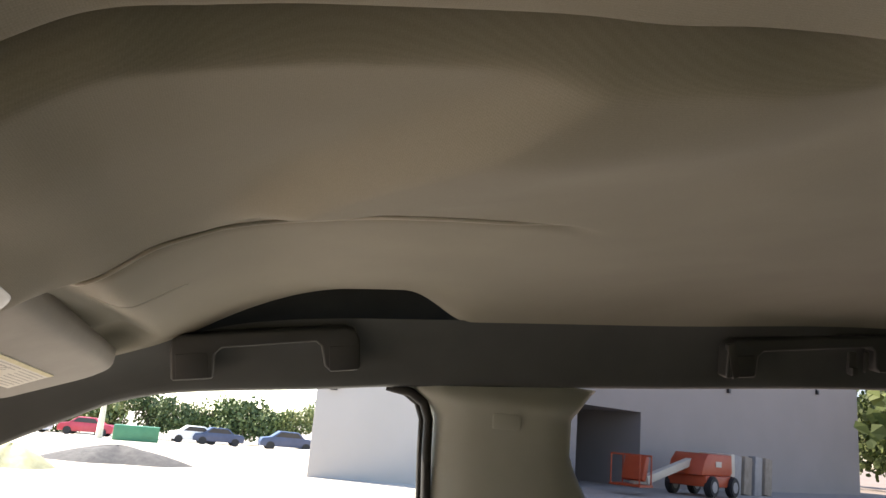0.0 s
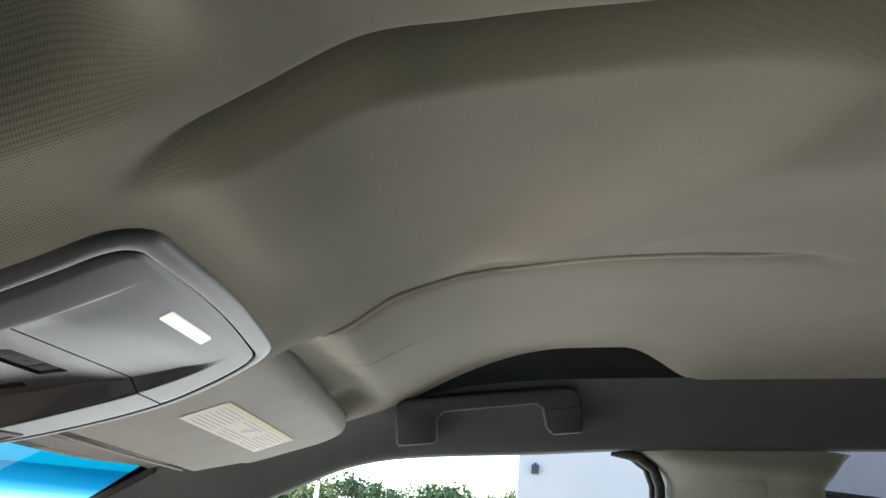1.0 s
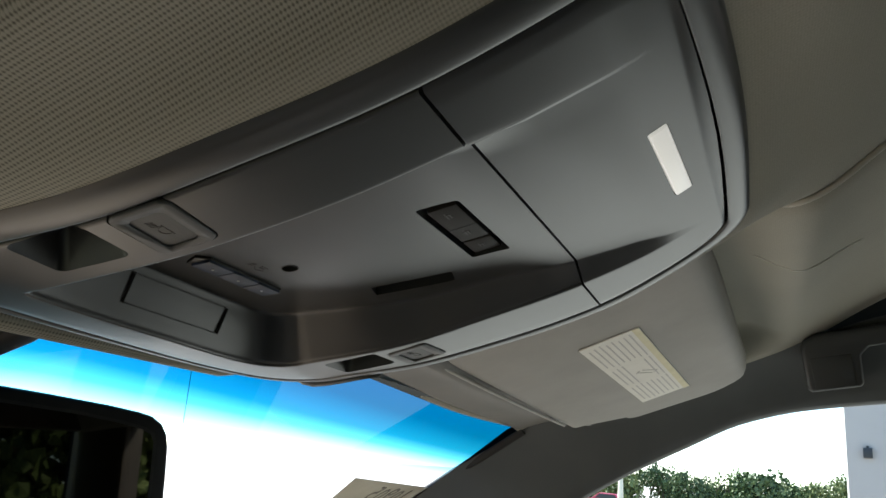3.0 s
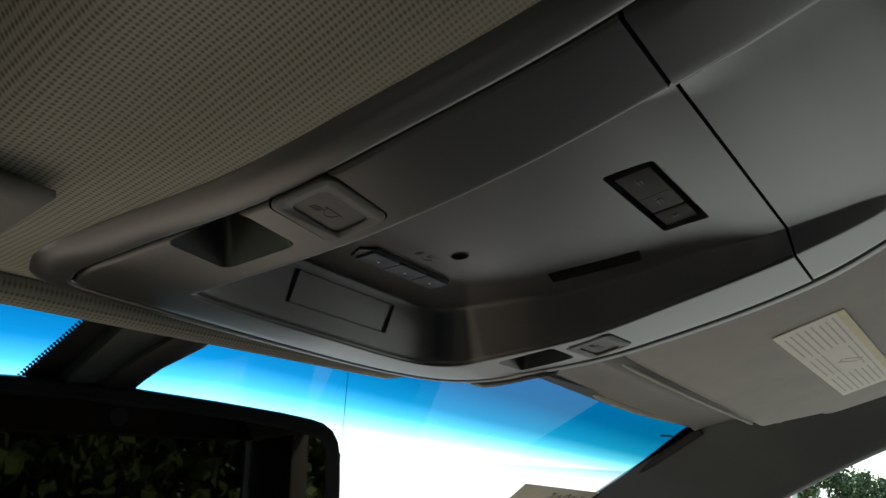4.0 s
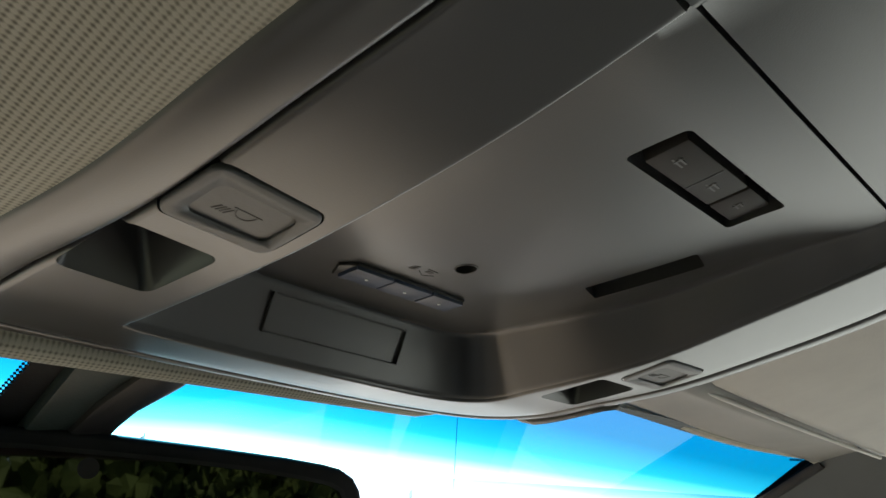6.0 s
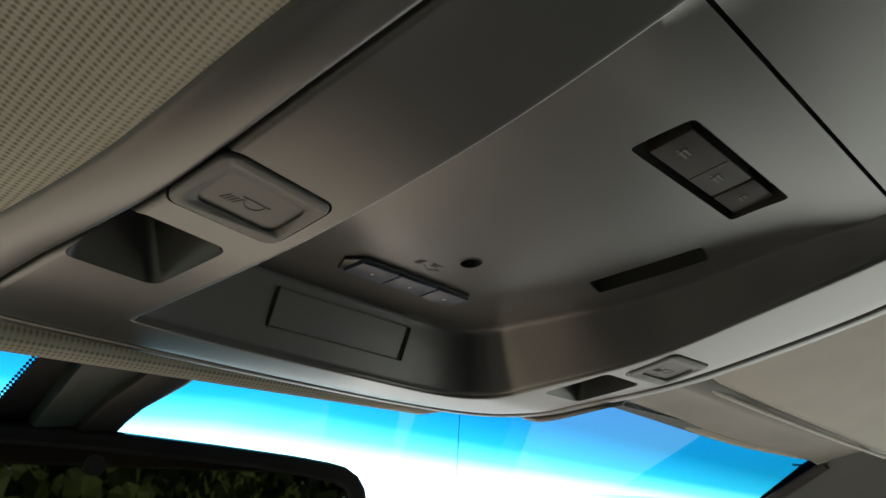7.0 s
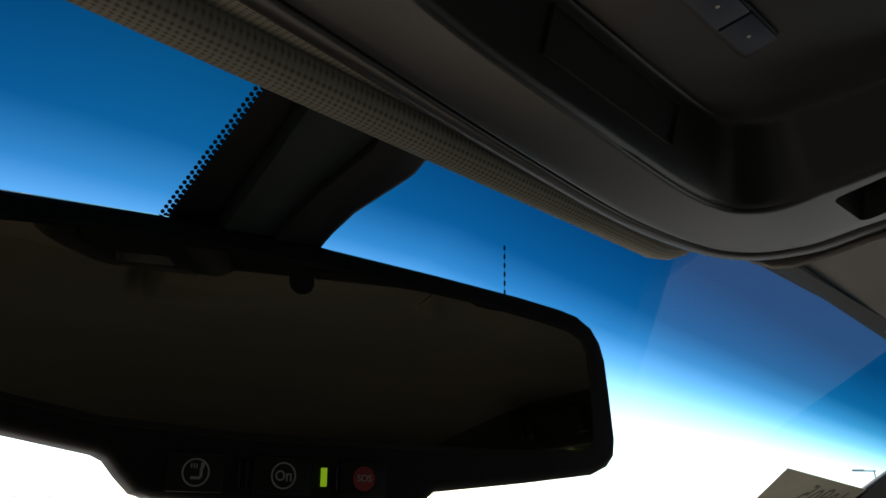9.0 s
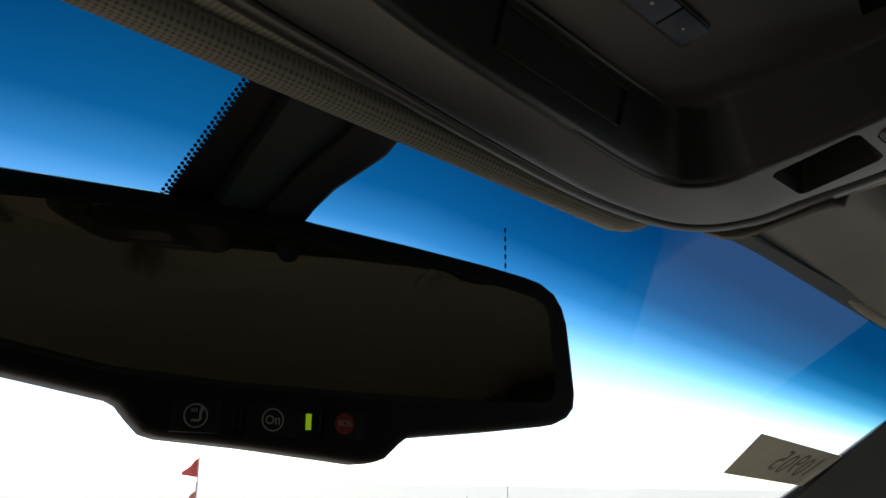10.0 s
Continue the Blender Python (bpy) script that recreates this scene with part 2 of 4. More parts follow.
def cut(ob, cutters):
    """Takes the cutter bmeshes out of ob and removes the tools."""
    for bm in cutters:
        me = bpy.data.meshes.new("tool")
        bmesh.ops.recalc_face_normals(bm, faces=bm.faces)
        bmesh.ops.scale(bm, vec=(K, K, K), verts=bm.verts)
        bm.to_mesh(me)
        bm.free()
        tool = bpy.data.objects.new("tool", me)
        scene.collection.objects.link(tool)
        mod = ob.modifiers.new("cut", "BOOLEAN")
        mod.operation, mod.object, mod.solver = "DIFFERENCE", tool, "FAST"
        bpy.context.view_layer.update()
        made = bpy.data.meshes.new_from_object(ob.evaluated_get(bpy.context.evaluated_depsgraph_get()))
        ob.modifiers.clear()
        fix = bmesh.new()
        fix.from_mesh(made)
        bmesh.ops.recalc_face_normals(fix, faces=fix.faces)
        fix.to_mesh(made)
        fix.free()
        old, ob.data = ob.data, made
        bpy.data.meshes.remove(old)
        bpy.data.objects.remove(tool)
        bpy.data.meshes.remove(me)


# ---- the cabin: shapes along the car (y ahead, x to the passenger's side) ----
console_z = curve_of([.43, .40, .37, .352, .32, .30, .24, .20, .184, .168, .12], [1.5985, 1.5985, 1.6018, 1.6055, 1.6128, 1.6190, 1.6430, 1.6635, 1.6733, 1.6815, 1.704])
floor_z = curve_of([.40, .362, .3465, .3253, .2958, .2603, .24, .20, .184], [1.618, 1.6240, 1.6262, 1.6292, 1.6362, 1.6462, 1.6505, 1.666, 1.6738])


def slant(y):
    """The console falls to the passenger's side, more so at its rear."""
    return -.075 + .25 * (np.clip(y, .15, .40) - .18)


def console_face(x, y):
    return console_z(y) + slant(y) * x


def channel_face(x, y):
    """The floor of the middle channel."""
    x, y = np.asarray(x, float), np.asarray(y, float)
    lift = .0045 * step((.30 - y) / .07) * np.clip((.062 - x) / .12, 0, 1)
    return np.maximum(floor_z(y) + slant(y) * x - lift, console_face(x, y) + .0006)


gap_left = curve_of([.352, .32, .285, .24, .209, .19], [-.1048, -.0994, -.0955, -.0890, -.0862, -.0848])
gap_right = curve_of([.352, .33, .29, .25, .231, .20, .18], [.0962, .0995, .1045, .1105, .1115, .1065, .1035])
ridge_left = curve_of([.352, .322, .304, .267, .236, .18], [-.0727, -.0688, -.0664, -.0608, -.0577, -.0520])
rim_right = curve_of([.352, .32, .30, .28, .235, .206, .184], [.0622, .0660, .0685, .0695, .0765, .0800, .0800])
crease_right = curve_of([.352, .326, .30, .274, .24, .206, .184], [.0492, .0535, .0600, .0625, .0630, .0700, .0785])
FRONT = .352                            # ahead of here the outlines turn round the front
gap_front = [(-.1065, .370), (-.1045, .3812), (-.098, .3856), (-.060, .3886), (-.010, .3918), (.035, .3932), (.070, .3886), (.0868, .380), (.0945, .367)]
rim_front = [(-.0745, .364), (-.0750, .3685), (-.0728, .3712), (-.050, .3732), (-.012, .3742), (.030, .3750), (.0490, .3725), (.0580, .3665), (.0615, .3595)]
crease_front = [(-.0680, .360), (-.0677, .3635), (-.0655, .3655), (-.046, .3672), (-.012, .3676), (.026, .3672), (.040, .3650), (.0460, .3605), (.0485, .3560)]


def tilt(x, v):
    """Rows across the console run slightly askew behind its middle."""
    return v - .033 * (1 - step((v - .25) / .09)) * x


def round_front(a, knots, b, n):
    """Points from side end a round the front to side end b."""
    pts = np.array([a] + knots + [b], float)
    t = np.linspace(0, 1, len(pts))
    out = []
    for q in np.linspace(0, 1, n):
        i = min(int(q * (len(t) - 1)), len(t) - 2)
        u = q * (len(t) - 1) - i
        p0, p1, p2, p3 = pts[max(i - 1, 0)], pts[i], pts[i + 1], pts[min(i + 2, len(pts) - 1)]
        out.append(tuple(.5 * (2 * p1 + (p2 - p0) * u + (2 * p0 - 5 * p1 + 4 * p2 - p3) * u * u + (3 * p1 - p0 - 3 * p2 + p3) * u ** 3)))
    return out


def u_line(left, front, right, v0, rows, n):
    """A line up the driver's side, round the front and back down the passenger's side."""
    vs = np.linspace(v0, FRONT, rows)
    lo = [(float(left(v)), float(tilt(left(v), v))) for v in vs]
    hi = [(float(right(v)), float(tilt(right(v), v))) for v in vs[::-1]]
    return lo[:-1] + round_front(lo[-1], front, hi[0], n) + hi[1:]


def rear_bend(v, v0, r):
    """How far a rear corner of radius r draws in at row v."""
    return r - math.sqrt(max(0, r * r - max(0, r - (v - v0)) ** 2))


REAR_V = .1785
body_vs = [REAR_V + .016 * q for q in (0, .02, .06, .13, .25, .4, .6, .8, 1)]
GAP = u_line(gap_left, gap_front, gap_right, body_vs[-1] + .004, 40, 70)
GAP = [(float(gap_left(v)) + rear_bend(v, REAR_V, .016), float(tilt(gap_left(v), v))) for v in body_vs] + GAP + [(float(gap_right(v)) - rear_bend(v, REAR_V, .016), float(tilt(gap_right(v), v))) for v in body_vs[::-1]]
(gx0, gy0), (gx1, gy1) = GAP[0], GAP[-1]
GAP += [(gx1 + (gx0 - gx1) * q, gy1 + (gy0 - gy1) * q - .003 * math.sin(math.pi * q)) for q in np.linspace(.06, .94, 16)]


def widened(loop, width):
    """A closed loop pushed outwards by a width that depends on the way it faces."""
    out = []
    n = len(loop)
    for k in range(n):
        a, b = Vector(loop[k - 2]), Vector(loop[(k + 2) % n])
        d = (b - a).normalized()
        nx, ny = -d.y, d.x
        w = width(nx, ny)
        out.append((loop[k][0] + nx * w, loop[k][1] + ny * w))
    return out


OUTER = widened(GAP, lambda nx, ny: .0105 + .0045 * max(0, -nx) + .0015 * max(0, nx) - .0035 * max(0, ny))
HOLE = widened(GAP, lambda nx, ny: .0080 + .0045 * max(0, -nx) + .0015 * max(0, nx) - .0035 * max(0, ny))


def past_console(x, y, loop):
    """Distance outside the console's outline, negative inside it."""
    x, y = np.asarray(x, float), np.asarray(y, float)
    best = np.full(x.shape, 1e9)
    inside = np.zeros(x.shape, bool)
    for (x0, y0), (x1, y1) in zip(loop, loop[1:] + loop[:1]):
        dx, dy = x1 - x0, y1 - y0
        t = np.clip(((x - x0) * dx + (y - y0) * dy) / (dx * dx + dy * dy + 1e-15), 0, 1)
        best = np.minimum(best, (x - x0 - t * dx) ** 2 + (y - y0 - t * dy) ** 2)
        if y0 != y1:
            inside ^= ((y0 > y) != (y1 > y)) & (x < x0 + (y - y0) * dx / dy)
    return np.where(inside, -1, 1) * np.sqrt(best)


roof_mid = curve_of([.44, .41, .37, .34, .30, .24, .20, .165, .13, .10, .06, .02, -.05, -.1, -.22, -.5, -.9, -1.3, -1.7],
                    [1.604, 1.604, 1.607, 1.613, 1.628, 1.654, 1.673, 1.690, 1.712, 1.735, 1.757, 1.770, 1.780, 1.784, 1.794, 1.828, 1.868, 1.89, 1.90])
roof_edge = curve_of([.44, .41, .3, .2, .12, .05, -.05, -.16, -.5, -.9, -1.7], [1.598, 1.607, 1.640, 1.672, 1.703, 1.727, 1.745, 1.757, 1.79, 1.83, 1.85])
window_top = curve_of([.95, .6, .40, .34, .29, .235, .18, .12, -.05, -.16, -.48, -.93, -1.7], [1.13, 1.36, 1.50, 1.54, 1.57, 1.599, 1.626, 1.642, 1.663, 1.677, 1.705, 1.745, 1.78])
EDGE_X = 0.575


field_right = curve_of([.2, .17, .14, .11, .07, .02, -.06, -.12, -.18, -.24], [.18, .165, .142, .142, .163, .186, .172, .165, .165, .195])
field_left = curve_of([.40, .36, .30, .25, .2, .148, .10, .06, .015, -.09, -.15, -.25], [-.134, -.131, -.124, -.117, -.108, -.119, -.119, -.108, -.104, -.115, -.125, -.13])


pocket_in = curve_of([.17, .13, .09, .05, -.03, -.14, -.25], [.545, .525, .500, .470, .430, .405, .395])


def front_rise(x):
    """The header stands higher on the passenger's side of the console."""
    return (.0108 + .011 * (1 - step((x - .12) / .32))) * step((x - .062) / .062)


def roof_z(x, y):
    ax = np.abs(x)
    z0 = roof_mid(y) - .045 * x * step((.52 - ax) / .42) * step((y - .02) / .12) * (1 - step((y - .30) / .08)) + front_rise(x) * step((y - .31) / .06)
    z = z0 - (z0 - roof_edge(y)) * (ax / EDGE_X) ** 7
    z = z + 0.030 * step((ax - np.where(x > 0, .125, .152)) / .03) * step((.352 - y) / .02) * step((y - .130) / .05) * step((.56 - ax) / .04)       # hollows for the visors
    run = step((.178 - y) / .04) * step((y + .25) / .08)
    out = np.where(x > 0, x - field_right(y), -x + field_left(y))                                                            # distance past the middle field's edge
    z = z - (.0035 + .0045 * step((.05 - x) / .1)) * np.where(x > 0, step(.5 - out / .006), step(.5 - out / .024)) * run                                     # lowered middle field
    z = z + np.where(x > 0, .005 * np.exp(-((out - .012) / .012) ** 2), 0) * run                                               # soft groove on the passenger's side
    deep = step((.40 - y) / .04) * step((y + .25) / .08) * (1 - step((y - .115) / .065))
    z = z + np.where(x < 0, .034 * np.exp(-((out - .003) / np.where(out > .003, .009, .0075)) ** 2), 0) * deep                     # deep groove on the driver's side
    off = (y - (.044 + .588 * (x - .141))) / 1.16
    z = z - 0.026 * np.exp(-(off / np.where(off > 0, .022, .10)) ** 2) * step((x + .16) / .12) * step((.165 - x) / .09)       # ridge shaped to imitate a soft light streak across the middle
    g = step((y + .235) / .10) * step((.150 - y) / .22)
    z = z + 0.052 * g * (1 - (1 - np.clip((ax - pocket_in(y) + .05) / (EDGE_X + .0505 - pocket_in(y)), 0, 1) ** 2.2) ** .55)                                         # finger pockets over the handles
    near = (np.abs(x) < .19) & (y > .12)
    if np.any(near):
        d = np.where(near, past_console(np.where(near, x, 9), np.where(near, y, 9), OUTER), 9)
        k = np.exp(-(np.maximum(d, 0) / .016) ** 2) * step((y - .12) / .05) * step((.19 - np.abs(x)) / .03)
        z = z + (console_face(x, y) + .0022 - z) * k                                                             # drawn down to the console's rim
    return z


xs = np.unique(np.round(np.r_[np.linspace(-EDGE_X, EDGE_X, 261), np.linspace(.535, .56, 12), np.linspace(-.56, -.535, 12), np.linspace(.12, .22, 60), np.linspace(-.15, -.08, 60)], 5))
ys = np.r_[np.linspace(-1.7, -.34, 70), np.linspace(-.33, .42, 190)]
X, Y = np.meshgrid(xs, ys, indexing="ij")
Z = roof_z(X, Y)
Y = np.where(Y > .38, .38 + (Y - .38) * .6, Y)
verts = np.c_[X.ravel(), Y.ravel(), Z.ravel()]
inside = past_console(X.ravel(), Y.ravel(), HOLE) < 0
keep = [f for f in grid_faces(len(xs), len(ys)) if not all(inside[k] for k in f)]
ceiling = link_mesh("ceiling", verts, keep, CLOTH)
tagged(ceiling, "grey knit cloth headliner moulded round console and visors", "headliner", kind="structure")
# rolled front lip of the headliner
lip_pts = [(x, .404, 1.6012 + float(front_rise(x)) + (float(roof_z(np.array([x]), np.array([.404]))[0]) - 1.6012) * float(step((-x - .13) / .1))) for x in np.linspace(-.575, .575, 120)]
lip = tube("trim", lip_pts, .0052, CLOTH)
tagged(lip, "rolled cloth front edge of the headliner", "trim", kind="structure")


def rail(side):
    """Upper side trim from the headliner's edge down to the windows' top edges."""
    yy = np.r_[np.linspace(-1.7, -.3, 40), np.linspace(-.28, .44, 60), np.linspace(.46, .95, 16)]
    sec = []
    for y in yy:
        zt, zw = float(roof_edge(y)), float(window_top(y))
        if y > .41:
            zt = 1.607 - .78 * (y - .41)
        xw = .622 if y < .3 else .622 + .02 * (y - .3)
        h = zt - zw
        xi = EDGE_X if y <= .41 else EDGE_X + .02 * (y - .41)
        sec.append([(xi - .004, zt + .003), (xi + .006, zt - .10 * h), (xi + .018, zt - .30 * h), (xi + .028, zt - .55 * h), (xi + .035, zt - .8 * h),
                    (xw - .008, zw + .004), (xw - .001, zw + .001), (xw + .006, zw + .001), (xw + .045, zw + .006)])
    v = [(side * x, y, z) for y, s in zip(yy, sec) for x, z in s]
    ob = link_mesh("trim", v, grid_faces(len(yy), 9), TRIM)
    return tagged(ob, "grey moulded side rail trim along the window tops", "trim", kind="structure")


def pillar(side):
    """The middle pillar's cover between the two side windows."""
    zz = np.r_[np.linspace(1.20, 1.55, 10), np.linspace(1.56, 1.700, 40)]
    rows = []
    for z in zz:
        front = -.198 + .030 * step((z - 1.632) / .045) ** 2.2
        if z > 1.665:
            front += .09 * ((z - 1.665) / .05) ** 1.6
        rear = -.402 - .02 * step((1.605 - z) / .09) - .25 * max(0, 1.605 - z) * step((1.61 - z) / .02) if z < 1.605 else -.400 - 1.6 * max(0, z - 1.655) ** 1.15
        rear = max(rear, -.47)
        front -= .012
        sink = .022 * step((z - 1.664) / .036)                 # the cover's top slips under the side rail
        rows.append([(x + sink, y) for x, y in ((.648, front + .002), (.634, front + .002), (.624, front - .003), (.614, front - .014), (.606, front - .05), (.604, (front + rear) / 2), (.607, rear + .05), (.615, rear + .012), (.626, rear), (.655, rear - .012))])
    v = [(side * x, y, z) for z, r in zip(zz, rows) for x, y in r]
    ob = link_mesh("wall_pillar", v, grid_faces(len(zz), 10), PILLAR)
    return tagged(ob, "grey plastic middle pillar cover between side windows", "pillar", kind="structure")


for side in (1, -1):
    rail(side)
    pillar(side)
    strip = [(side * x, y, float(roof_z(np.array([side * x]), np.array([min(y, .40)]))[0]) - .0022 - .0015 * float(step((y - .36) / .05))) for x in np.linspace(.104 if side > 0 else .135, .562, 44) for y in np.linspace(.344, .402, 10)]
    head = link_mesh("trim", strip, grid_faces(44, 10), HEADER)
    head.modifiers.new("thickness", "SOLIDIFY").thickness = .002
    tagged(head, "smooth grey header trim ahead of the visor", "trim", kind="structure")
    # dark sheet added behind the pocket to paint its inner shade
    shade_sheet = [(side * .611, y, float(roof_edge(y)) + dz) for y in np.linspace(-.30, .34, 30) for dz in (-.018, .09, .20)]
    ob = link_mesh("wall_side", shade_sheet, grid_faces(30, 3), POCKET_SHADE)
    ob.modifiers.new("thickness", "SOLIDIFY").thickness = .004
    tagged(ob, "dark sheet painting the shade inside the finger pocket", "trim", kind="structure")
    # rear pillar and lower door walls that close the cabin
    for name, size, at, lab in (("wall_door", (.05, 2.5, .66), (side * .70, -.35, .89), "plain dark door panel below the window"),
                                ("wall_rear_pillar", (.05, .5, .9), (side * .655, -1.62, 1.45), "plain grey rear pillar trim")):
        ob = part(name, box_bm(size, pose(*at), .01), CABIN)
        tagged(ob, lab, "trim panel", kind="structure")
for name, size, at, mat, lab in (
        ("floor", (1.4, 3.6, .05), (0, -.3, .72), FLOOR, "plain grey cabin floor"),
        ("wall_dash", (1.30, .60, .62), (0, .74, .80), DASH, "plain brown dashboard"),
        ("wall_seatback", (1.3, .18, .75), (0, -1.25, .95), CABIN, "plain grey rear seat back"),
        ("wall_tail", (1.36, .05, .85), (0, -1.80, .95), CABIN, "plain grey tail panel"),
        ("wall_tail_top", (1.36, .05, .13), (0, -1.78, 1.855), CABIN, "plain grey trim above the rear window"),
        ("hood", (1.5, 1.54, .05), (0, 1.84, 1.06), HOOD, "pale sand painted hood beyond the windshield"),
        ("roof", (1.36, 2.35, .02), (0, -.76, 1.935), CABIN, "plain painted roof panel")):
    ob = part(name, box_bm(size, pose(*at), .008), mat)
    tagged(ob, lab, "car body", kind="structure")
SEAT = mottled("seat_cloth", (0.05, 0.047, 0.043), (0.075, 0.07, 0.064), 8.0, 0.9, 0.5, 600.0, 0.001)
for sx, cloth in ((-.34, CABIN), (.30, SEAT)):
    seat = empty("front_seat", (sx, -.05, .745))
    tagged(seat, "grey cloth front seat" if sx > 0 else "dark cloth front seat", "seat", "front seats")
    part("cushion", box_bm((.50, .66, .20), pose(0, .09, .115), .05, 4), cloth, seat)
    part("backrest", box_bm((.46, .12, .46), pose(0, -.31, .355, 14, 0, 0), .05, 4), cloth, seat)
# roof skin over the front slope
v = [(x, y, z + .05) for x in (-.66, .66) for y, z in ((.45, 1.60), (.30, 1.66), (.15, 1.73), (0, 1.80), (-.2, 1.86), (-.4, 1.90))]
ob = link_mesh("roof", v, grid_faces(2, 6), CABIN)
tagged(ob, "painted front slope of the roof panel", "car body", kind="structure")


# ---- windshield ----
def shield_z(x, y):
    return 1.605 - .65 * (y - .415 + .010 * (x / .57) ** 2)


def shield_glass():
    m, ns, ls, clear = glass("windshield_glass", (1, 1, 1), 0.05)
    co = ns.new("ShaderNodeTexCoord")
    sep = ns.new("ShaderNodeSeparateXYZ")
    ls.new(co.outputs["Object"], sep.inputs[0])
    ramp = ns.new("ShaderNodeValToRGB")
    cr = ramp.color_ramp
    cr.elements[0].position, cr.elements[0].color = 0.0, (.97, .98, .98, 1)
    cr.elements[1].position, cr.elements[1].color = 1.0, (.0012, .048, .105, 1)
    for p, c in ((.37, (.94, .96, .98)), (.50, (.55, .76, .85)), (.61, (.19, .44, .60)), (.71, (.040, .21, .34)), (.81, (.005, .095, .185))):
        e = cr.elements.new(p)
        e.color = (*c, 1)
    fall = math_node(ns, ls, "MULTIPLY", math_node(ns, ls, "ABSOLUTE", sep.outputs["X"]), .033)
    fac = math_node(ns, ls, "DIVIDE", math_node(ns, ls, "SUBTRACT", math_node(ns, ls, "ADD", sep.outputs["Z"], fall), 1.535 * K), 0.075 * K)
    ls.new(fac, ramp.inputs["Fac"])
    ls.new(ramp.outputs["Color"], clear.inputs["Color"])
    return m


gx, gy = np.linspace(-.60, .60, 25), np.linspace(.397, 1.05, 30)
GX, GY = np.meshgrid(gx, gy, indexing="ij")
shield = link_mesh("window_1", np.c_[(GX * (1 + .12 * (GY - .4))).ravel(), GY.ravel(), shield_z(GX, GY).ravel()], grid_faces(25, 30), shield_glass())
tagged(shield, "clear windshield with a blue shade band along its top", "windshield", kind="structure")
CLEAR = glass("side_glass", (.72, .76, .74), 0.05)[0]
REAR_PANE = glass("rear_glass", (.06, .06, .057), 0.05)[0]
TINTED = glass("privacy_glass", (.30, .28, .28), 0.05)[0]
# the driver's front pane is unseen; its dark tint holds back side light
for i, (side, y0, y1) in enumerate(((1, -.23, .55), (1, -1.4, -.38), (-1, -1.4, -.38), (-1, -.23, .55))):
    yy = np.linspace(y0, y1, 14)
    v = [(side * (.640 + (.04 if z < 1.3 else 0)), y, z) for y in yy for z in (1.2, float(window_top(y)) + .02)]
    ob = link_mesh(f"window_{i + 2}", v, grid_faces(14, 2), TINTED if i else CLEAR)
    tagged(ob, ("lightly tinted front", "dark tinted rear", "dark tinted rear", "unseen light-cutting front")[i] + " side window pane in the door", "window", kind="structure")
rear_pane = link_mesh("window_5", [(x, -1.79, z) for x in (-.62, .62) for z in (1.36, 1.80)], grid_faces(2, 2), REAR_PANE)
tagged(rear_pane, "dark tinted rear window pane", "window", kind="structure")


# ---- overhead console ----
def console_strip(lines, faces_of, name, label, rear_line=None):
    """Lofts the lines into one closed panel: the visible underside and a plain upper side."""
    low = [(x, y, float(z)) for line, zs in zip(lines, faces_of) for (x, y), z in zip(line, zs)]
    m, n = len(lines), len(lines[0])
    top = [(x, y, float(console_face(x, y)) + .034) for x, y, _ in low]
    f = grid_faces(m, n)
    faces = f + [tuple(m * n + v for v in q[::-1]) for q in f]
    rim = [(k, k + 1) for k in range(n - 1)] + [(r * n, (r + 1) * n) for r in range(m - 1)] + [(r * n + n - 1, (r + 1) * n + n - 1) for r in range(m - 1)]
    if rear_line:
        rim += [((m - 1) * n + k, (m - 1) * n + k + 1) for k in range(n - 1)]
    faces += [(a, b, b + m * n, a + m * n) for a, b in rim]
    me = bpy.data.meshes.new(name)
    me.from_pydata([tuple(c * K for c in v) for v in low + top], [], faces)
    bm = bmesh.new()
    bm.from_mesh(me)
    bmesh.ops.remove_doubles(bm, verts=bm.verts, dist=1e-6)
    bmesh.ops.dissolve_degenerate(bm, dist=1e-6, edges=bm.edges)
    bmesh.ops.recalc_face_normals(bm, faces=bm.faces)
    bm.to_mesh(me)
    bm.free()
    me.materials.append(PLASTIC)
    me.polygons.foreach_set("use_smooth", [True] * len(me.polygons))
    me.set_sharp_from_angle(angle=radians(33))
    ob = new(name, me)
    ob.parent, ob["label"] = console, label
    return ob


def mix(a, b, t):
    return [(p[0] + (q[0] - p[0]) * t, p[1] + (q[1] - p[1]) * t) for p, q in zip(a, b)]


WALL = ((0, 0), (.05, .015), (.12, .07), (.22, .19), (.5, .5), (.78, .81), (.88, .93), (.95, .985), (1, 1))
EDGE = ((0, .0011), (.008, .0004), (.02, .0001), (.05, 0))


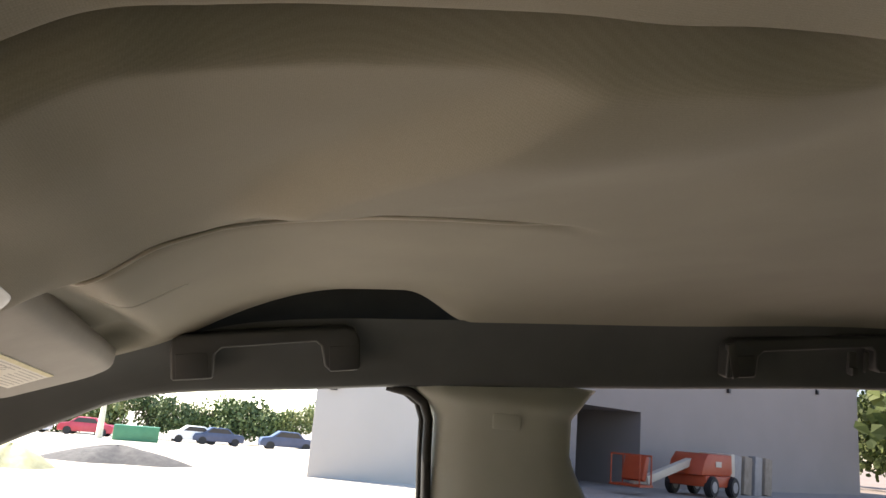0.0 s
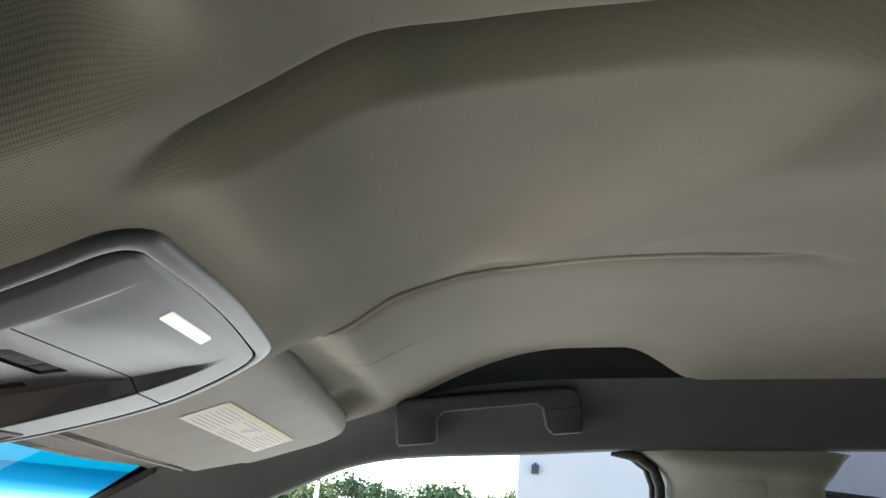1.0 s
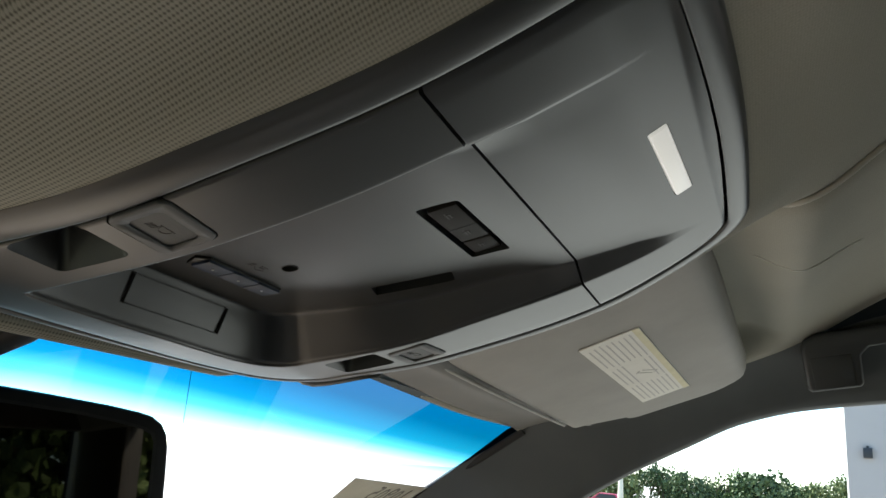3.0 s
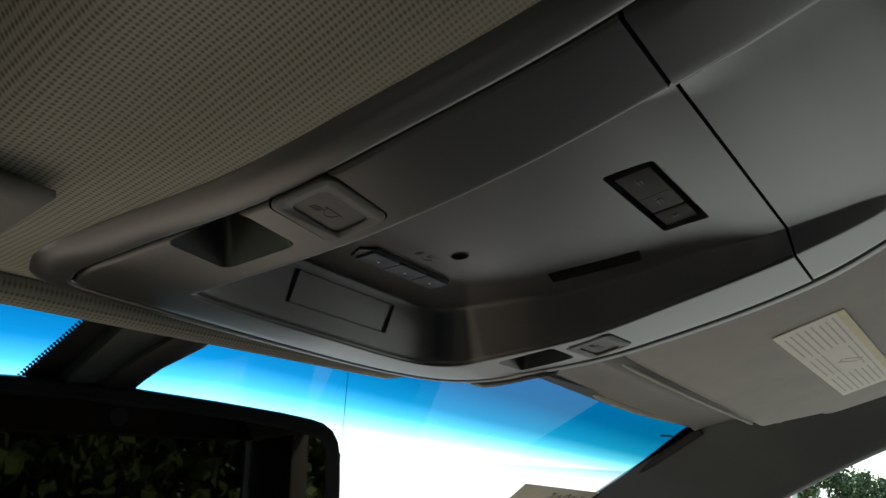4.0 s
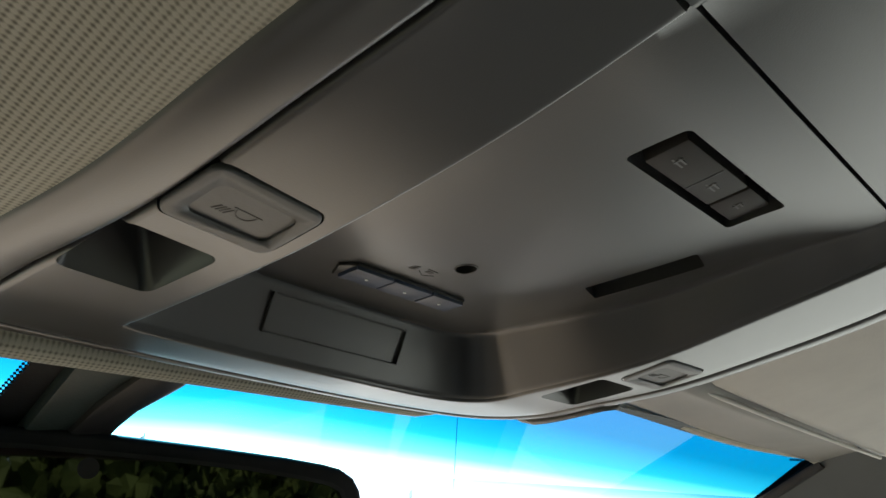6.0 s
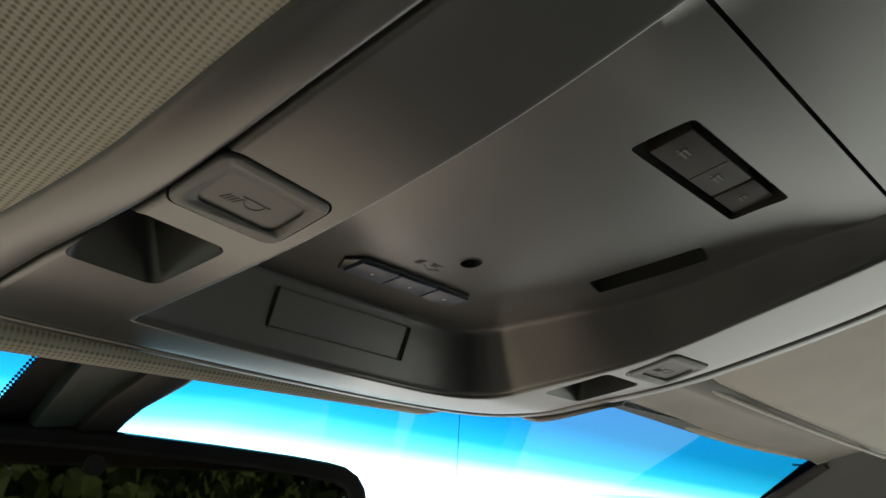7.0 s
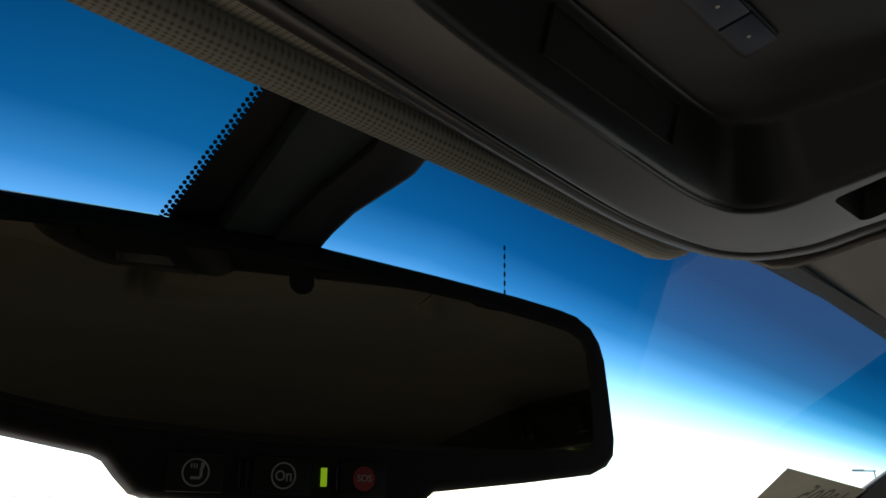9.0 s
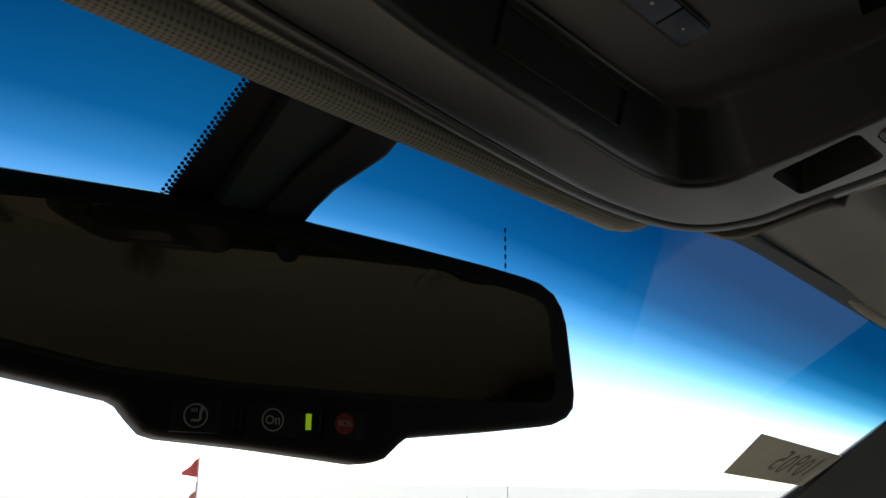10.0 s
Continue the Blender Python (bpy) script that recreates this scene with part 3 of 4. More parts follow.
def front_panel():
    rows, n, v0 = 60, 110, SEAM + .0005
    gap = u_line(gap_left, gap_front, gap_right, v0, rows, n)
    rim = u_line(ridge_left, rim_front, rim_right, v0, rows, n)
    crease = u_line(lambda v: ridge_left(v) + .0015 + .0045 * step((v - .26) / .08), crease_front, crease_right, v0, rows, n)
    vs = np.linspace(v0, FRONT, rows)
    spine = [(0.0, float(v)) for v in vs[:-1]] + [(0.0, FRONT)] * n + [(0.0, float(v)) for v in vs[::-1][1:]]
    lines, zs = [], []
    for t, dz in EDGE:
        line = mix(gap, rim, t)
        lines.append(line), zs.append([console_face(x, y) + dz for x, y in line])
    for t, dz in ((.2, 0), (.4, 0), (.6, 0), (.8, 0), (.93, 0), (.965, 0), (.980, .0001), (.991, .0004)):
        line = mix(gap, rim, t)
        lines.append(line), zs.append([console_face(x, y) + dz for x, y in line])
    for t, q in WALL:
        line = mix(rim, crease, t)
        lines.append(line)
        zs.append([(float(console_face(*a)) + .0010) * (1 - q) + float(channel_face(*b)) * q for a, b in zip(rim, crease)])
    for t in (.1, .3, .5, .7, .85, 1):
        line = mix(crease, spine, t)
        lines.append(line), zs.append([channel_face(x, y) for x, y in line])
    return console_strip(lines, zs, "front_panel", "grey front panel with a deep middle channel")


def rear_panel():
    v1 = SEAM - .0005
    vs = list(body_vs) + list(np.linspace(body_vs[-1], v1, 34)[1:])
    lines, zs = [], []
    for v in vs:
        cut_in = rear_bend(v, REAR_V, .016)
        L, R = float(gap_left(v)) + cut_in, float(gap_right(v)) - cut_in
        A, B = float(ridge_left(v)), float(rim_right(v))
        C = min(float(crease_right(v)), B - .0015)
        deep = float(step((v - .184) / .03))
        line = [(L + (A - L) * t, 0) for t in (0, .008, .02, .05, .3, .6, .85, .965)] + [(L + (A - L) * .985, .04)] + [(A + .0022 * t, max(q, .10)) for t, q in WALL]
        line += [(A + .0022 + (C - A - .0022) * t, 1) for t in (.1, .3, .5, .7, .9)] + [(C + (B - C) * t, 1 - q) for t, q in WALL]
        line += [(B + (R - B) * t, 0) for t in (.05, .3, .6, .85, .95, .98, .992, 1)]
        row, z = [], []
        for x, q in line:
            y = float(tilt(x, v))
            if v <= REAR_V + 1e-6:
                y -= .003 * math.sin(math.pi * (x - L) / (R - L))
            e = min(x - L, R - x, (v - REAR_V) * 1.0)
            base = float(console_face(x, y))
            z.append(base + (float(channel_face(x, y)) - base) * q * deep + .0011 * max(0, 1 - e / .0016) ** 2)
            row.append((x, y))
        lines.append(row), zs.append(z)
    return console_strip(lines, zs, "rear_panel", "grey rear panel with a small lamp lens", True)


def on_console(x, y, floor=False, turn=0.0, lift=0.0):
    """A pose on the console's underside: local z points out of it, local x to the passenger's side."""
    f = channel_face if floor else console_face
    dx, dy = float(f(x + .002, y) - f(x - .002, y)) / .004, float(f(x, y + .002) - f(x, y - .002)) / .004
    nn = Vector((dx, dy, -1)).normalized()
    xa = (Vector((1, 0, 0)) - nn * nn.x).normalized()
    m = Matrix((xa, nn.cross(xa), nn)).transposed().to_4x4()
    return Matrix.Translation(Vector((x, y, float(f(x, y)))) + nn * lift) @ m @ pose(0, 0, 0, 0, 0, turn)


def tapered_bm(w, h, r, depth, k, m, push=(0, 0)):
    """A rounded pit: full size at z = .004, drawn in to k of its size at -depth."""
    bm = bmesh.new()
    a = rounded(w, h, r, 5)
    rings = [[bm.verts.new((x * q + push[0] * (1 - u), y * q + push[1] * (1 - u), z)) for x, y in a] for q, u, z in ((1, 1, .004), (1, 1, 0), (.97, .95, -.0012), (k, 0, -depth))]
    for p, q in zip(rings, rings[1:]):
        for i in range(len(a)):
            bm.faces.new((p[i], p[(i + 1) % len(a)], q[(i + 1) % len(a)], q[i]))
    bm.faces.new(rings[0])
    bm.faces.new(rings[-1][::-1])
    bmesh.ops.recalc_face_normals(bm, faces=bm.faces)
    bm.transform(m)
    return bm


SEAM = .2352
console = empty("overhead_console", (0, 0, 0))
tagged(console, "grey plastic overhead console with switches and map lamps", "overhead console")
prof = ((0, .016), (.02, .0075), (.06, .0040), (.13, .0018), (.24, .0006), (.4, .0), (.6, -.0003), (.85, -.0001), (.93, .0001), (.97, .0006), (1, .004))
rv = []
for (xo, yo), (xi, yi) in zip(OUTER, widened(GAP, lambda nx, ny: .0006)):
    for t, dz in prof:
        x, y = xo + (xi - xo) * t, yo + (yi - yo) * t
        rv.append((x, y, float(console_face(x, y)) + dz))
n, c = len(OUTER), len(prof)
faces = [(i * c + j, i * c + j + 1, (i + 1) % n * c + j + 1, (i + 1) % n * c + j) for i in range(n) for j in range(c - 1)]
link_mesh("bezel", rv, faces, BEZEL, console, True, "grey rounded surround")
link_mesh("backing", [(x, y, float(console_face(x, y)) + .032) for x, y in widened(GAP, lambda nx, ny: .004)], [tuple(range(len(GAP)))], DARK_GAP, console, False)
rear = rear_panel()
front = front_panel()
SLOT = on_console(.0420, .2957, True, 78)
SWITCH = on_console(.0062, .2603, True, 2)
WELLS = [on_console(-.0912, .3382, False, -7), on_console(.0800, .3372, False, 2)]
BUTTONS = [on_console(-.0856, .3118, False, -6), on_console(.0850, .3108, False, 4)]
SIZES = [(.0262, .0180), (.0235, .0198)]
tools = [prism_bm(rounded(.0528, .0158, .0016, 3), .012, SWITCH @ pose(0, 0, -.006)), prism_bm(rounded(.034, .0100, .001, 3), .02, SLOT @ pose(0, 0, -.008))]
for m, (w, h), push in zip(WELLS, ((.0222, .0235), (.0225, .0270)), ((-.003, .002), (.003, .002))):
    tools.append(tapered_bm(w, h, .0028, .0150, .62, m, push))
tools.append(cyl_bm(.0031, .0031, .02, on_console(-.0047, .3253, True)))
for m, (w, h) in zip(BUTTONS, SIZES):
    tools.append(prism_bm(rounded(w + .001, h + .001, .0034, 5), .004, m @ pose(0, 0, -.0025)))
cut(front, tools)
front.data.set_sharp_from_angle(angle=radians(33))
cut(rear, [prism_bm(rounded(.0522, .0075, .001, 2), .006, on_console(.0145, .1897, False, 2.5) @ pose(0, 0, -.003))])
rear.data.set_sharp_from_angle(angle=radians(33))
LIT_LENS, _, _, lb = material("lit_lens", (.8, .79, .76), .35)
lb.inputs["Emission Color"].default_value, lb.inputs["Emission Strength"].default_value = (1.0, .95, .88, 1), .10
part("lens", prism_bm(rounded(.0512, .0067, .0008, 2), .0032, on_console(.0145, .1897, False, 2.5, -.0025), .0006), LIT_LENS, console, "lit white rectangular lamp lens")

for s, m, bm_pose, (bw, bh) in zip((-1, 1), WELLS, [b @ pose(0, 0, -.0012) for b in BUTTONS], SIZES):
    well = part("map_lamp", prism_bm(rounded(.0150, .0155, .002, 4), .0010, m @ pose(s * .003, .002, -.0150)), BLACK, console, "recessed map lamp")
    part("bulb_cover", prism_bm(rounded(.0085, .0085, .002, 4), .0012, m @ pose(s * .004, .002, -.0140), .0004), BLACK, well, "dark lamp cover")
    btn = part("lamp_button", prism_bm(rounded(bw, bh, .0030, 6), .0017, bm_pose, .0006, 3), GREY_BUTTON, console, "grey rounded push button with a lamp sign")
    cut(btn, [prism_bm(rounded(bw * .72, bh * .58, .0022, 4), .002, bm_pose @ pose(0, 0, .0012))])

    # lamp sign: a half round shade on a bar, with rays
    sg = bm_pose @ pose(0, 0, .00125, 0, 0, 180)
    arc = [(.0024 * math.cos(q) - .0008, .0024 * math.sin(q) - .0004) for q in np.linspace(0, math.pi, 10)]
    bits = [box_bm((math.dist(p, q) + .0002, .00026, .00012), sg @ pose((p[0] + q[0]) / 2, (p[1] + q[1]) / 2, 0, 0, 0, math.degrees(math.atan2(q[1] - p[1], q[0] - p[0])))) for p, q in zip(arc, arc[1:])]
    bits += [box_bm((.0066, .00026, .00012), sg @ pose(-.0008, -.0004, 0))]
    bits += [box_bm((.0022, .00024, .00012), sg @ pose(.0024 + .0009 * i, .0014, 0, 0, 0, 62)) for i in range(4)]
    part("sign", merge_bm(*bits), MARK, btn)

ROCKER = mottled("rocker_plastic", (.018, .017, .016), (.024, .022, .021), 60.0, .55, .15, 1500.0, .0001, spec=.2)
sw = part("switch_well", box_bm((.0520, .0150, .0012), SWITCH @ pose(0, 0, -.0062)), BLACK, console, "black recessed switch well")
part("rocker", box_bm((.0318, .0112, .0048), SWITCH @ pose(-.0040, -.0010, -.0036, -3), .0009), ROCKER, sw, "dark rocker switch")
part("rocker", box_bm((.0128, .0112, .0048), SWITCH @ pose(.0192, -.0010, -.0036, -3), .0009), ROCKER, sw, "dark rocker switch")
part("divider", box_bm((.0003, .0100, .0003), SWITCH @ pose(-.0010, -.0010, -.0012, -3)), BLACK, sw)
for x, w in ((-.013, .005), (.004, .005), (.0187, .0032)):
    part("sign", merge_bm(box_bm((w, .0005, .0002), SWITCH @ pose(x, -.0018, -.0012, -3)), box_bm((w * .7, .0005, .0002), SWITCH @ pose(x, -.0004, -.0011, -3)), box_bm((.0004, .0026, .0002), SWITCH @ pose(x - w * .2, -.0010, -.0011, -3))), GREY_BUTTON, sw)
part("slot_floor", merge_bm(box_bm((.034, .0100, .001), SLOT @ pose(0, 0, -.0085, 0, 8, 0)), box_bm((.020, .0012, .006), SLOT @ pose(.006, .0040, -.004))), HANDLE, console, "dark finger slot")
part("microphone", cyl_bm(.0030, .0030, .001, on_console(-.0047, .3253, True, 0, -.004)), BLACK, console, "small black microphone hole")
tube("microphone_rim", [tuple(on_console(-.0047, .3253, True) @ Vector((.0032 * math.cos(radians(15 * i)), .0032 * math.sin(radians(15 * i)), .0))) for i in range(24)], .00025, GREY_BUTTON, console, res=2, cyclic=True)

TRIO = on_console(-.0078, .3466, True, 1.5)
keys = part("key_plate", prism_bm([(-.0245, .0010), (-.0215, -.0052), (.0235, -.0052), (.0250, -.0036), (.0222, .0048), (-.0205, .0048)], .0014, TRIO @ pose(0, 0, -.0004), .0004), BLACK, console, "black key plate")
for i, (x, w) in enumerate(((-.0140, .0138), (.0008, .0148), (.0155, .0132))):
    key = part("key", box_bm((w, .0082, .0018), TRIO @ pose(x, .0004, .0012), .0005), BUTTON_BLUE, keys, "slate blue remote key")
    part("dot", cyl_bm(.0005, .0005, .0002, TRIO @ pose(x, .0004, .0022), 10), WHITE_MARK, key)
SIGN = on_console(-.0098, .3345, True)
part("house_sign", merge_bm(box_bm((.0035, .0003, .0001), SIGN @ pose(-.0018, -.0014, .0001, 0, 0, -32)), box_bm((.0035, .0003, .0001), SIGN @ pose(.0012, -.0014, .0001, 0, 0, 32)),
                            box_bm((.0040, .0003, .0001), SIGN @ pose(-.0003, .0020, .0001)), box_bm((.0024, .0012, .0001), SIGN @ pose(-.0003, .0006, .0001)),
                            *[box_bm((.0022, .0003, .0001), SIGN @ pose(-.0058, -.0008 + .001 * i, .0001, 0, 0, 20)) for i in range(3)]), MARK, console)
# flap in the channel's front wall, marked by a fine gap
wall_a, wall_b = Vector((-.012, .3676, float(channel_face(-.012, .3676)))), Vector((-.012, .3742, float(console_face(-.012, .3742))))
along = wall_b - wall_a
xa = Vector((1, .010, float(slant(.37)))).normalized()
nrm = xa.cross(along).normalized()
if nrm.y > 0:
    nrm.negate()
FLAP = Matrix.Translation(wall_a.lerp(wall_b, .40) + xa * .0028) @ Matrix((xa, nrm.cross(xa), nrm)).transposed().to_4x4()
part("flap", merge_bm(*[box_bm((.0540, .00034, .0010), FLAP @ pose(0, q * .0056, .0004)) for q in (-1, 1)], *[box_bm((.00034, .0112, .0010), FLAP @ pose(q * .0270, 0, .0004)) for q in (-1, 1)]), MARK, console, "fine dark outline of a flush flap", False)


# edge highlight along the middle field's passenger fold, painted as a paler tube
FOLD_HIGHLIGHT = mottled("fold_highlight", (.46, .44, .40), (.52, .50, .45), 40.0, .85, .3, 1500.0)
fold_pts = []
for y in np.linspace(.178, -.20, 100):
    x = float(field_right(y)) - .0025
    fold_pts.append((x, y, float(roof_z(np.array([x]), np.array([y]))[0]) - .0018 + .0034 * float(step((-.13 - y) / .07))))
tagged(tube("trim", fold_pts, .0015, FOLD_HIGHLIGHT, res=3), "pale line painting the edge highlight along the headliner fold", "trim", kind="structure")
# short crease drawn in the same pale highlight colour
crease_pts = [(.255 + .075 * q, .176 - .080 * q, float(roof_z(np.array([.255 + .075 * q]), np.array([.176 - .080 * q]))[0]) + .0003) for q in np.linspace(.15, 1, 20)]
tagged(tube("trim", crease_pts, .0008, FOLD_HIGHLIGHT, res=3), "faint pale line painting the highlight on a headliner crease", "trim", kind="structure")
# ---- sun visors ----
def visor_z(x, y, side=1):
    return 1.661 - .39 * (y - .176) + (.1 if side > 0 else .05) * (.51 - abs(x))


PIPING = mottled("pale_piping", (.32, .30, .27), (.37, .35, .32), 60.0, .6, .2)
# the driver's visor is much darker than the passenger's
VISOR_DARK = mottled("dark_visor_cloth", (.018, .022, .025), (.035, .040, .044), 300.0, .9, .6, 1500.0, .0003)


def sun_visor(side):
    thing = empty("sun_visor")
    tagged(thing, "light grey sun visor with label, folded up against the headliner" if side > 0 else "dark sun visor folded up against the headliner", "sun visor", "sun visors")
    x0, x1, y0, y1 = (.142, .545, .178, .345) if side > 0 else (.166, .545, .180, .345)
    poly = []
    for cx, cy, r, a0 in ((x1, y0 - .004, .034, 270), (x1 - .004, y0 + .105, .014, 0), (x1 - .042, y1 - .016, .008, 0), (x0 + .02, y1 + .008, .010, 90), (x0, y0 + .012, .05 if side > 0 else .026, 180)):
        sx, sy = (-1 if a0 in (270, 0) else 1), (1 if a0 in (270, 180) else -1)
        poly += [(cx + sx * r + r * math.cos(radians(a0 + 15 * i)), cy + sy * r + r * math.sin(radians(a0 + 15 * i))) for i in range(7)]
    cx, cy = .32, .26
    rings = ((1, .020), (1.0, .012), (.995, .006), (.985, .0025), (.965, .0006), (.93, 0), (.7, 0), (.4, 0), (.1, 0))
    v = []
    for k, dz in rings:
        for x, y in poly:
            px, py = cx + (x - cx) * k, cy + (y - cy) * k
            if k < 1 and k > .9:
                d = (1 - k) * .33
                px, py = x + (cx - x) / math.hypot(cx - x, cy - y) * d, y + (cy - y) / math.hypot(cx - x, cy - y) * d
            v.append((side * px, py, visor_z(px, py, side) + dz))
    n = len(poly)
    f = [(r * n + i, r * n + (i + 1) % n, (r + 1) * n + (i + 1) % n, (r + 1) * n + i) for r in range(len(rings) - 1) for i in range(n)]
    f += [tuple(range((len(rings) - 1) * n, len(rings) * n)), tuple(range(n - 1, -1, -1))]
    link_mesh("visor_panel", v, f, VISOR if side > 0 else VISOR_DARK, thing)
    tube("pivot_rod", [(side * .50, .338, 1.612), (side * .40, .340, 1.624), (side * .20, .350, 1.632)], .0045, BEZEL, thing)
    part("pivot_base", box_bm((.05, .022, .012), pose(side * .525, .335, 1.618, 0, 0, -20 * side), .004), BEZEL, thing)
    edge = [(x0 + .004 + (x1 - .089 - x0) * q, y1 + .008 - .024 * q ** 1.3) for q in np.linspace(0, 1, 24)]
    tube("piping", [(side * x, y - .001, visor_z(x, y, side) - .0004) for x, y in edge], .0013, PIPING, thing, "pale piped front edge")
    if side > 0:
        nv = Vector((.1, -.39, -1)).normalized()
        xa = Vector((1, 0, -.1)).normalized()
        m = Matrix.Translation(Vector((.374, .249, visor_z(.374, .249))) + nv * .0006) @ Matrix((xa, nv.cross(xa), nv)).transposed().to_4x4() @ pose(0, 0, 0, 0, 0, 5)
        lab = part("label", box_bm((.200, .044, .0006), m), PAPER, thing, "white printed warning label with a yellow edge")
        part("band", box_bm((.200, .005, .0003), m @ pose(0, .0192, .0004)), mottled("label_yellow", (.66, .61, .40), (.73, .68, .48), 60.0, .7), lab)
        rows = [box_bm((.050 + .012 * ((i * 7) % 5) / 5, .0010, .0002), m @ pose(-.064 + .064 * j, -.0175 + .0044 * i, .0004)) for i in range(8) for j in range(3) if not (j == 1 and 2 < i < 6)]
        part("warning_sign", merge_bm(box_bm((.016, .0009, .0002), m @ pose(.006, .0055, .0004, 0, 0, 35)), box_bm((.016, .0009, .0002), m @ pose(.009, .001, .0004, 0, 0, 35)), box_bm((.006, .0009, .0002), m @ pose(.001, -.003, .0004, 0, 0, -40)), box_bm((.006, .0009, .0002), m @ pose(.014, .009, .0004, 0, 0, -40))), mottled("pale_grey_mark", (.48, .46, .43), (.54, .52, .48), 90.0, .7), lab)
        part("print", merge_bm(*rows), mottled("faint_print", (.50, .48, .46), (.56, .54, .52), 90.0, .7), lab)
    return thing


sun_visor(1)
sun_visor(-1)


# ---- grab handles ----
def grab_handle(side, y0, y1, z0, z1, hook, label):
    """A folded handle between two ends on the side rail, front end first."""
    thing = empty("grab_handle")
    tagged(thing, label, "grab handle", "grab handles")
    a, b = Vector((side * .588, y0, z0)), Vector((side * .588, y1, z1))
    L = (b - a).length
    u = (b - a).normalized()
    out = Vector((-side, 0, -.30)).normalized()
    w = out.cross(u).normalized()
    if w.z < 0:
        w.negate()
    m = Matrix((u, w, out)).transposed().to_4x4()
    m.translation = (a + b) / 2
    h = .054
    body = []
    for x, y in ((-L / 2 + .003, -h / 2), (-L / 2, -h / 2 + .003), (-L / 2, h / 2 - .014), (-L / 2 + .004, h / 2 - .005), (-L / 2 + .014, h / 2), (L / 2 - .016, h / 2), (L / 2 - .005, h / 2 - .005), (L / 2, h / 2 - .016), (L / 2, -h / 2 + .004), (L / 2 - .004, -h / 2),
                 (L / 2 - .036, -h / 2), (L / 2 - .044, -h / 2 + .008), (L / 2 - .047, h / 2 - .022), (L / 2 - .054, h / 2 - .016), (-L / 2 + .058, h / 2 - .018), (-L / 2 + .050, h / 2 - .025), (-L / 2 + .048, -h / 2 + .003), (-L / 2 + .045, -h / 2)):
        body.append((x, y))
    part("grip", prism_bm(body, .024, m, .0035, 3), HANDLE, thing, "dark grey moulded grip")
    for x in (-L / 2 + .024, L / 2 - .020):
        part("end_cap", box_bm((.036, .030, .003), m @ pose(x, -.010, .0233), .0012), HANDLE, thing, "dark grey hinge cover")
    if hook:
        part("coat_hook", merge_bm(box_bm((.012, .030, .006), m @ pose(L / 2 - .085, -.010, .020), .002), box_bm((.010, .012, .012), m @ pose(L / 2 - .085, -.022, .024), .002), box_bm((.006, .030, .006), m @ pose(L / 2 - .063, -.010, .024), .002)), BEZEL, thing, "pale coat hook")
        part("stop", box_bm((.012, .050, .008), m @ pose(-L / 2 + .010, -.002, .022, 0, 0, 14), .002), BEZEL, thing)
    return thing


for s in (1, -1):
    grab_handle(s, .124, -.094, 1.687, 1.722, False, "dark grey folded grab handle above the front window")
    grab_handle(s, -.600, -.890, 1.762, 1.800, True, "dark grey folded grab handle with coat hook above the rear window")


# ---- middle pillar details ----
plate = part("pillar_plate", prism_bm(rounded(.038, .020, .003, 5), .0012, pose(.6035, -.300, 1.645, 90, 0, -90) @ pose(0, 0, 0, 0, 0, 0), .0004), PILLAR)
tagged(plate, "small flush grey cover plate on the pillar", "cover plate")
for s in (1, -1):
    pts = [(s * .626, -.222, 1.22), (s * .624, -.208, 1.50), (s * .623, -.201, 1.60), (s * .623, -.200, 1.640), (s * .623, -.192, 1.660), (s * .624, -.174, 1.672), (s * .628, -.15, 1.676)]
    pts = [tuple(Vector(p).lerp(Vector(q), t)) for p, q in zip(pts, pts[1:]) for t in (0, .34, .67)] + [pts[-1]]
    tagged(tube("seal", pts, .0062, RUBBER), "black rubber seal along the door window", "trim", kind="structure")
    pts2 = [(x + s * .014, y + .006, z) for x, y, z in pts]
    tagged(tube("seal", pts2, .004, RUBBER), "black rubber seal along the door window", "trim", kind="structure")


# ---- rear view mirror ----
HOUSING = mottled("mirror_housing_plastic", (.010, .010, .011), (.016, .016, .017), 40.0, .65, .2, 1500.0, .0001, spec=.3)
mirror = empty("rear_view_mirror")
tagged(mirror, "black rear view mirror with call buttons on its chin", "mirror")
mn = Vector((-0.2416, -0.9690, 0.0523)).normalized()
mu = Vector((0, 0, 1)).cross(mn).normalized()
MIR = Matrix.Translation((-.0465, .4373, 1.5700)) @ Matrix((mu, mn.cross(mu), mn)).transposed().to_4x4()
frame_line = [(-0.0005, 0.0112), (0.0386, 0.0093), (0.0667, 0.0075), (0.0818, 0.0060), (0.0882, 0.0048), (0.0937, 0.0018), (0.0968, -0.0026), (0.0983, -0.0080), (0.0991, -0.0189), (0.0997, -0.0308), (0.0988, -0.0356), (0.0958, -0.0388), (0.0905, -0.0410), (0.0672, -0.0439), (0.0388, -0.0469), (0.0358, -0.0491), (0.0316, -0.0529), (0.0281, -0.0540), (0.0237, -0.0543), (-0.0068, -0.0512), (-0.0276, -0.0497), (-0.0313, -0.0487), (-0.0347, -0.0454), (-0.0373, -0.0424), (-0.0397, -0.0413), (-0.0601, -0.0377), (-0.0892, -0.0330), (-0.1026, -0.0287), (-0.1109, -0.0208), (-0.1134, -0.0084), (-0.1113, 0.0037), (-0.1046, 0.0090), (-0.0894, 0.0098), (-0.0687, 0.0098), (-0.0337, 0.0112)]
part("housing", merge_bm(prism_bm(frame_line, -.011, MIR, .0024, 3)), HOUSING, mirror, "black mirror housing")
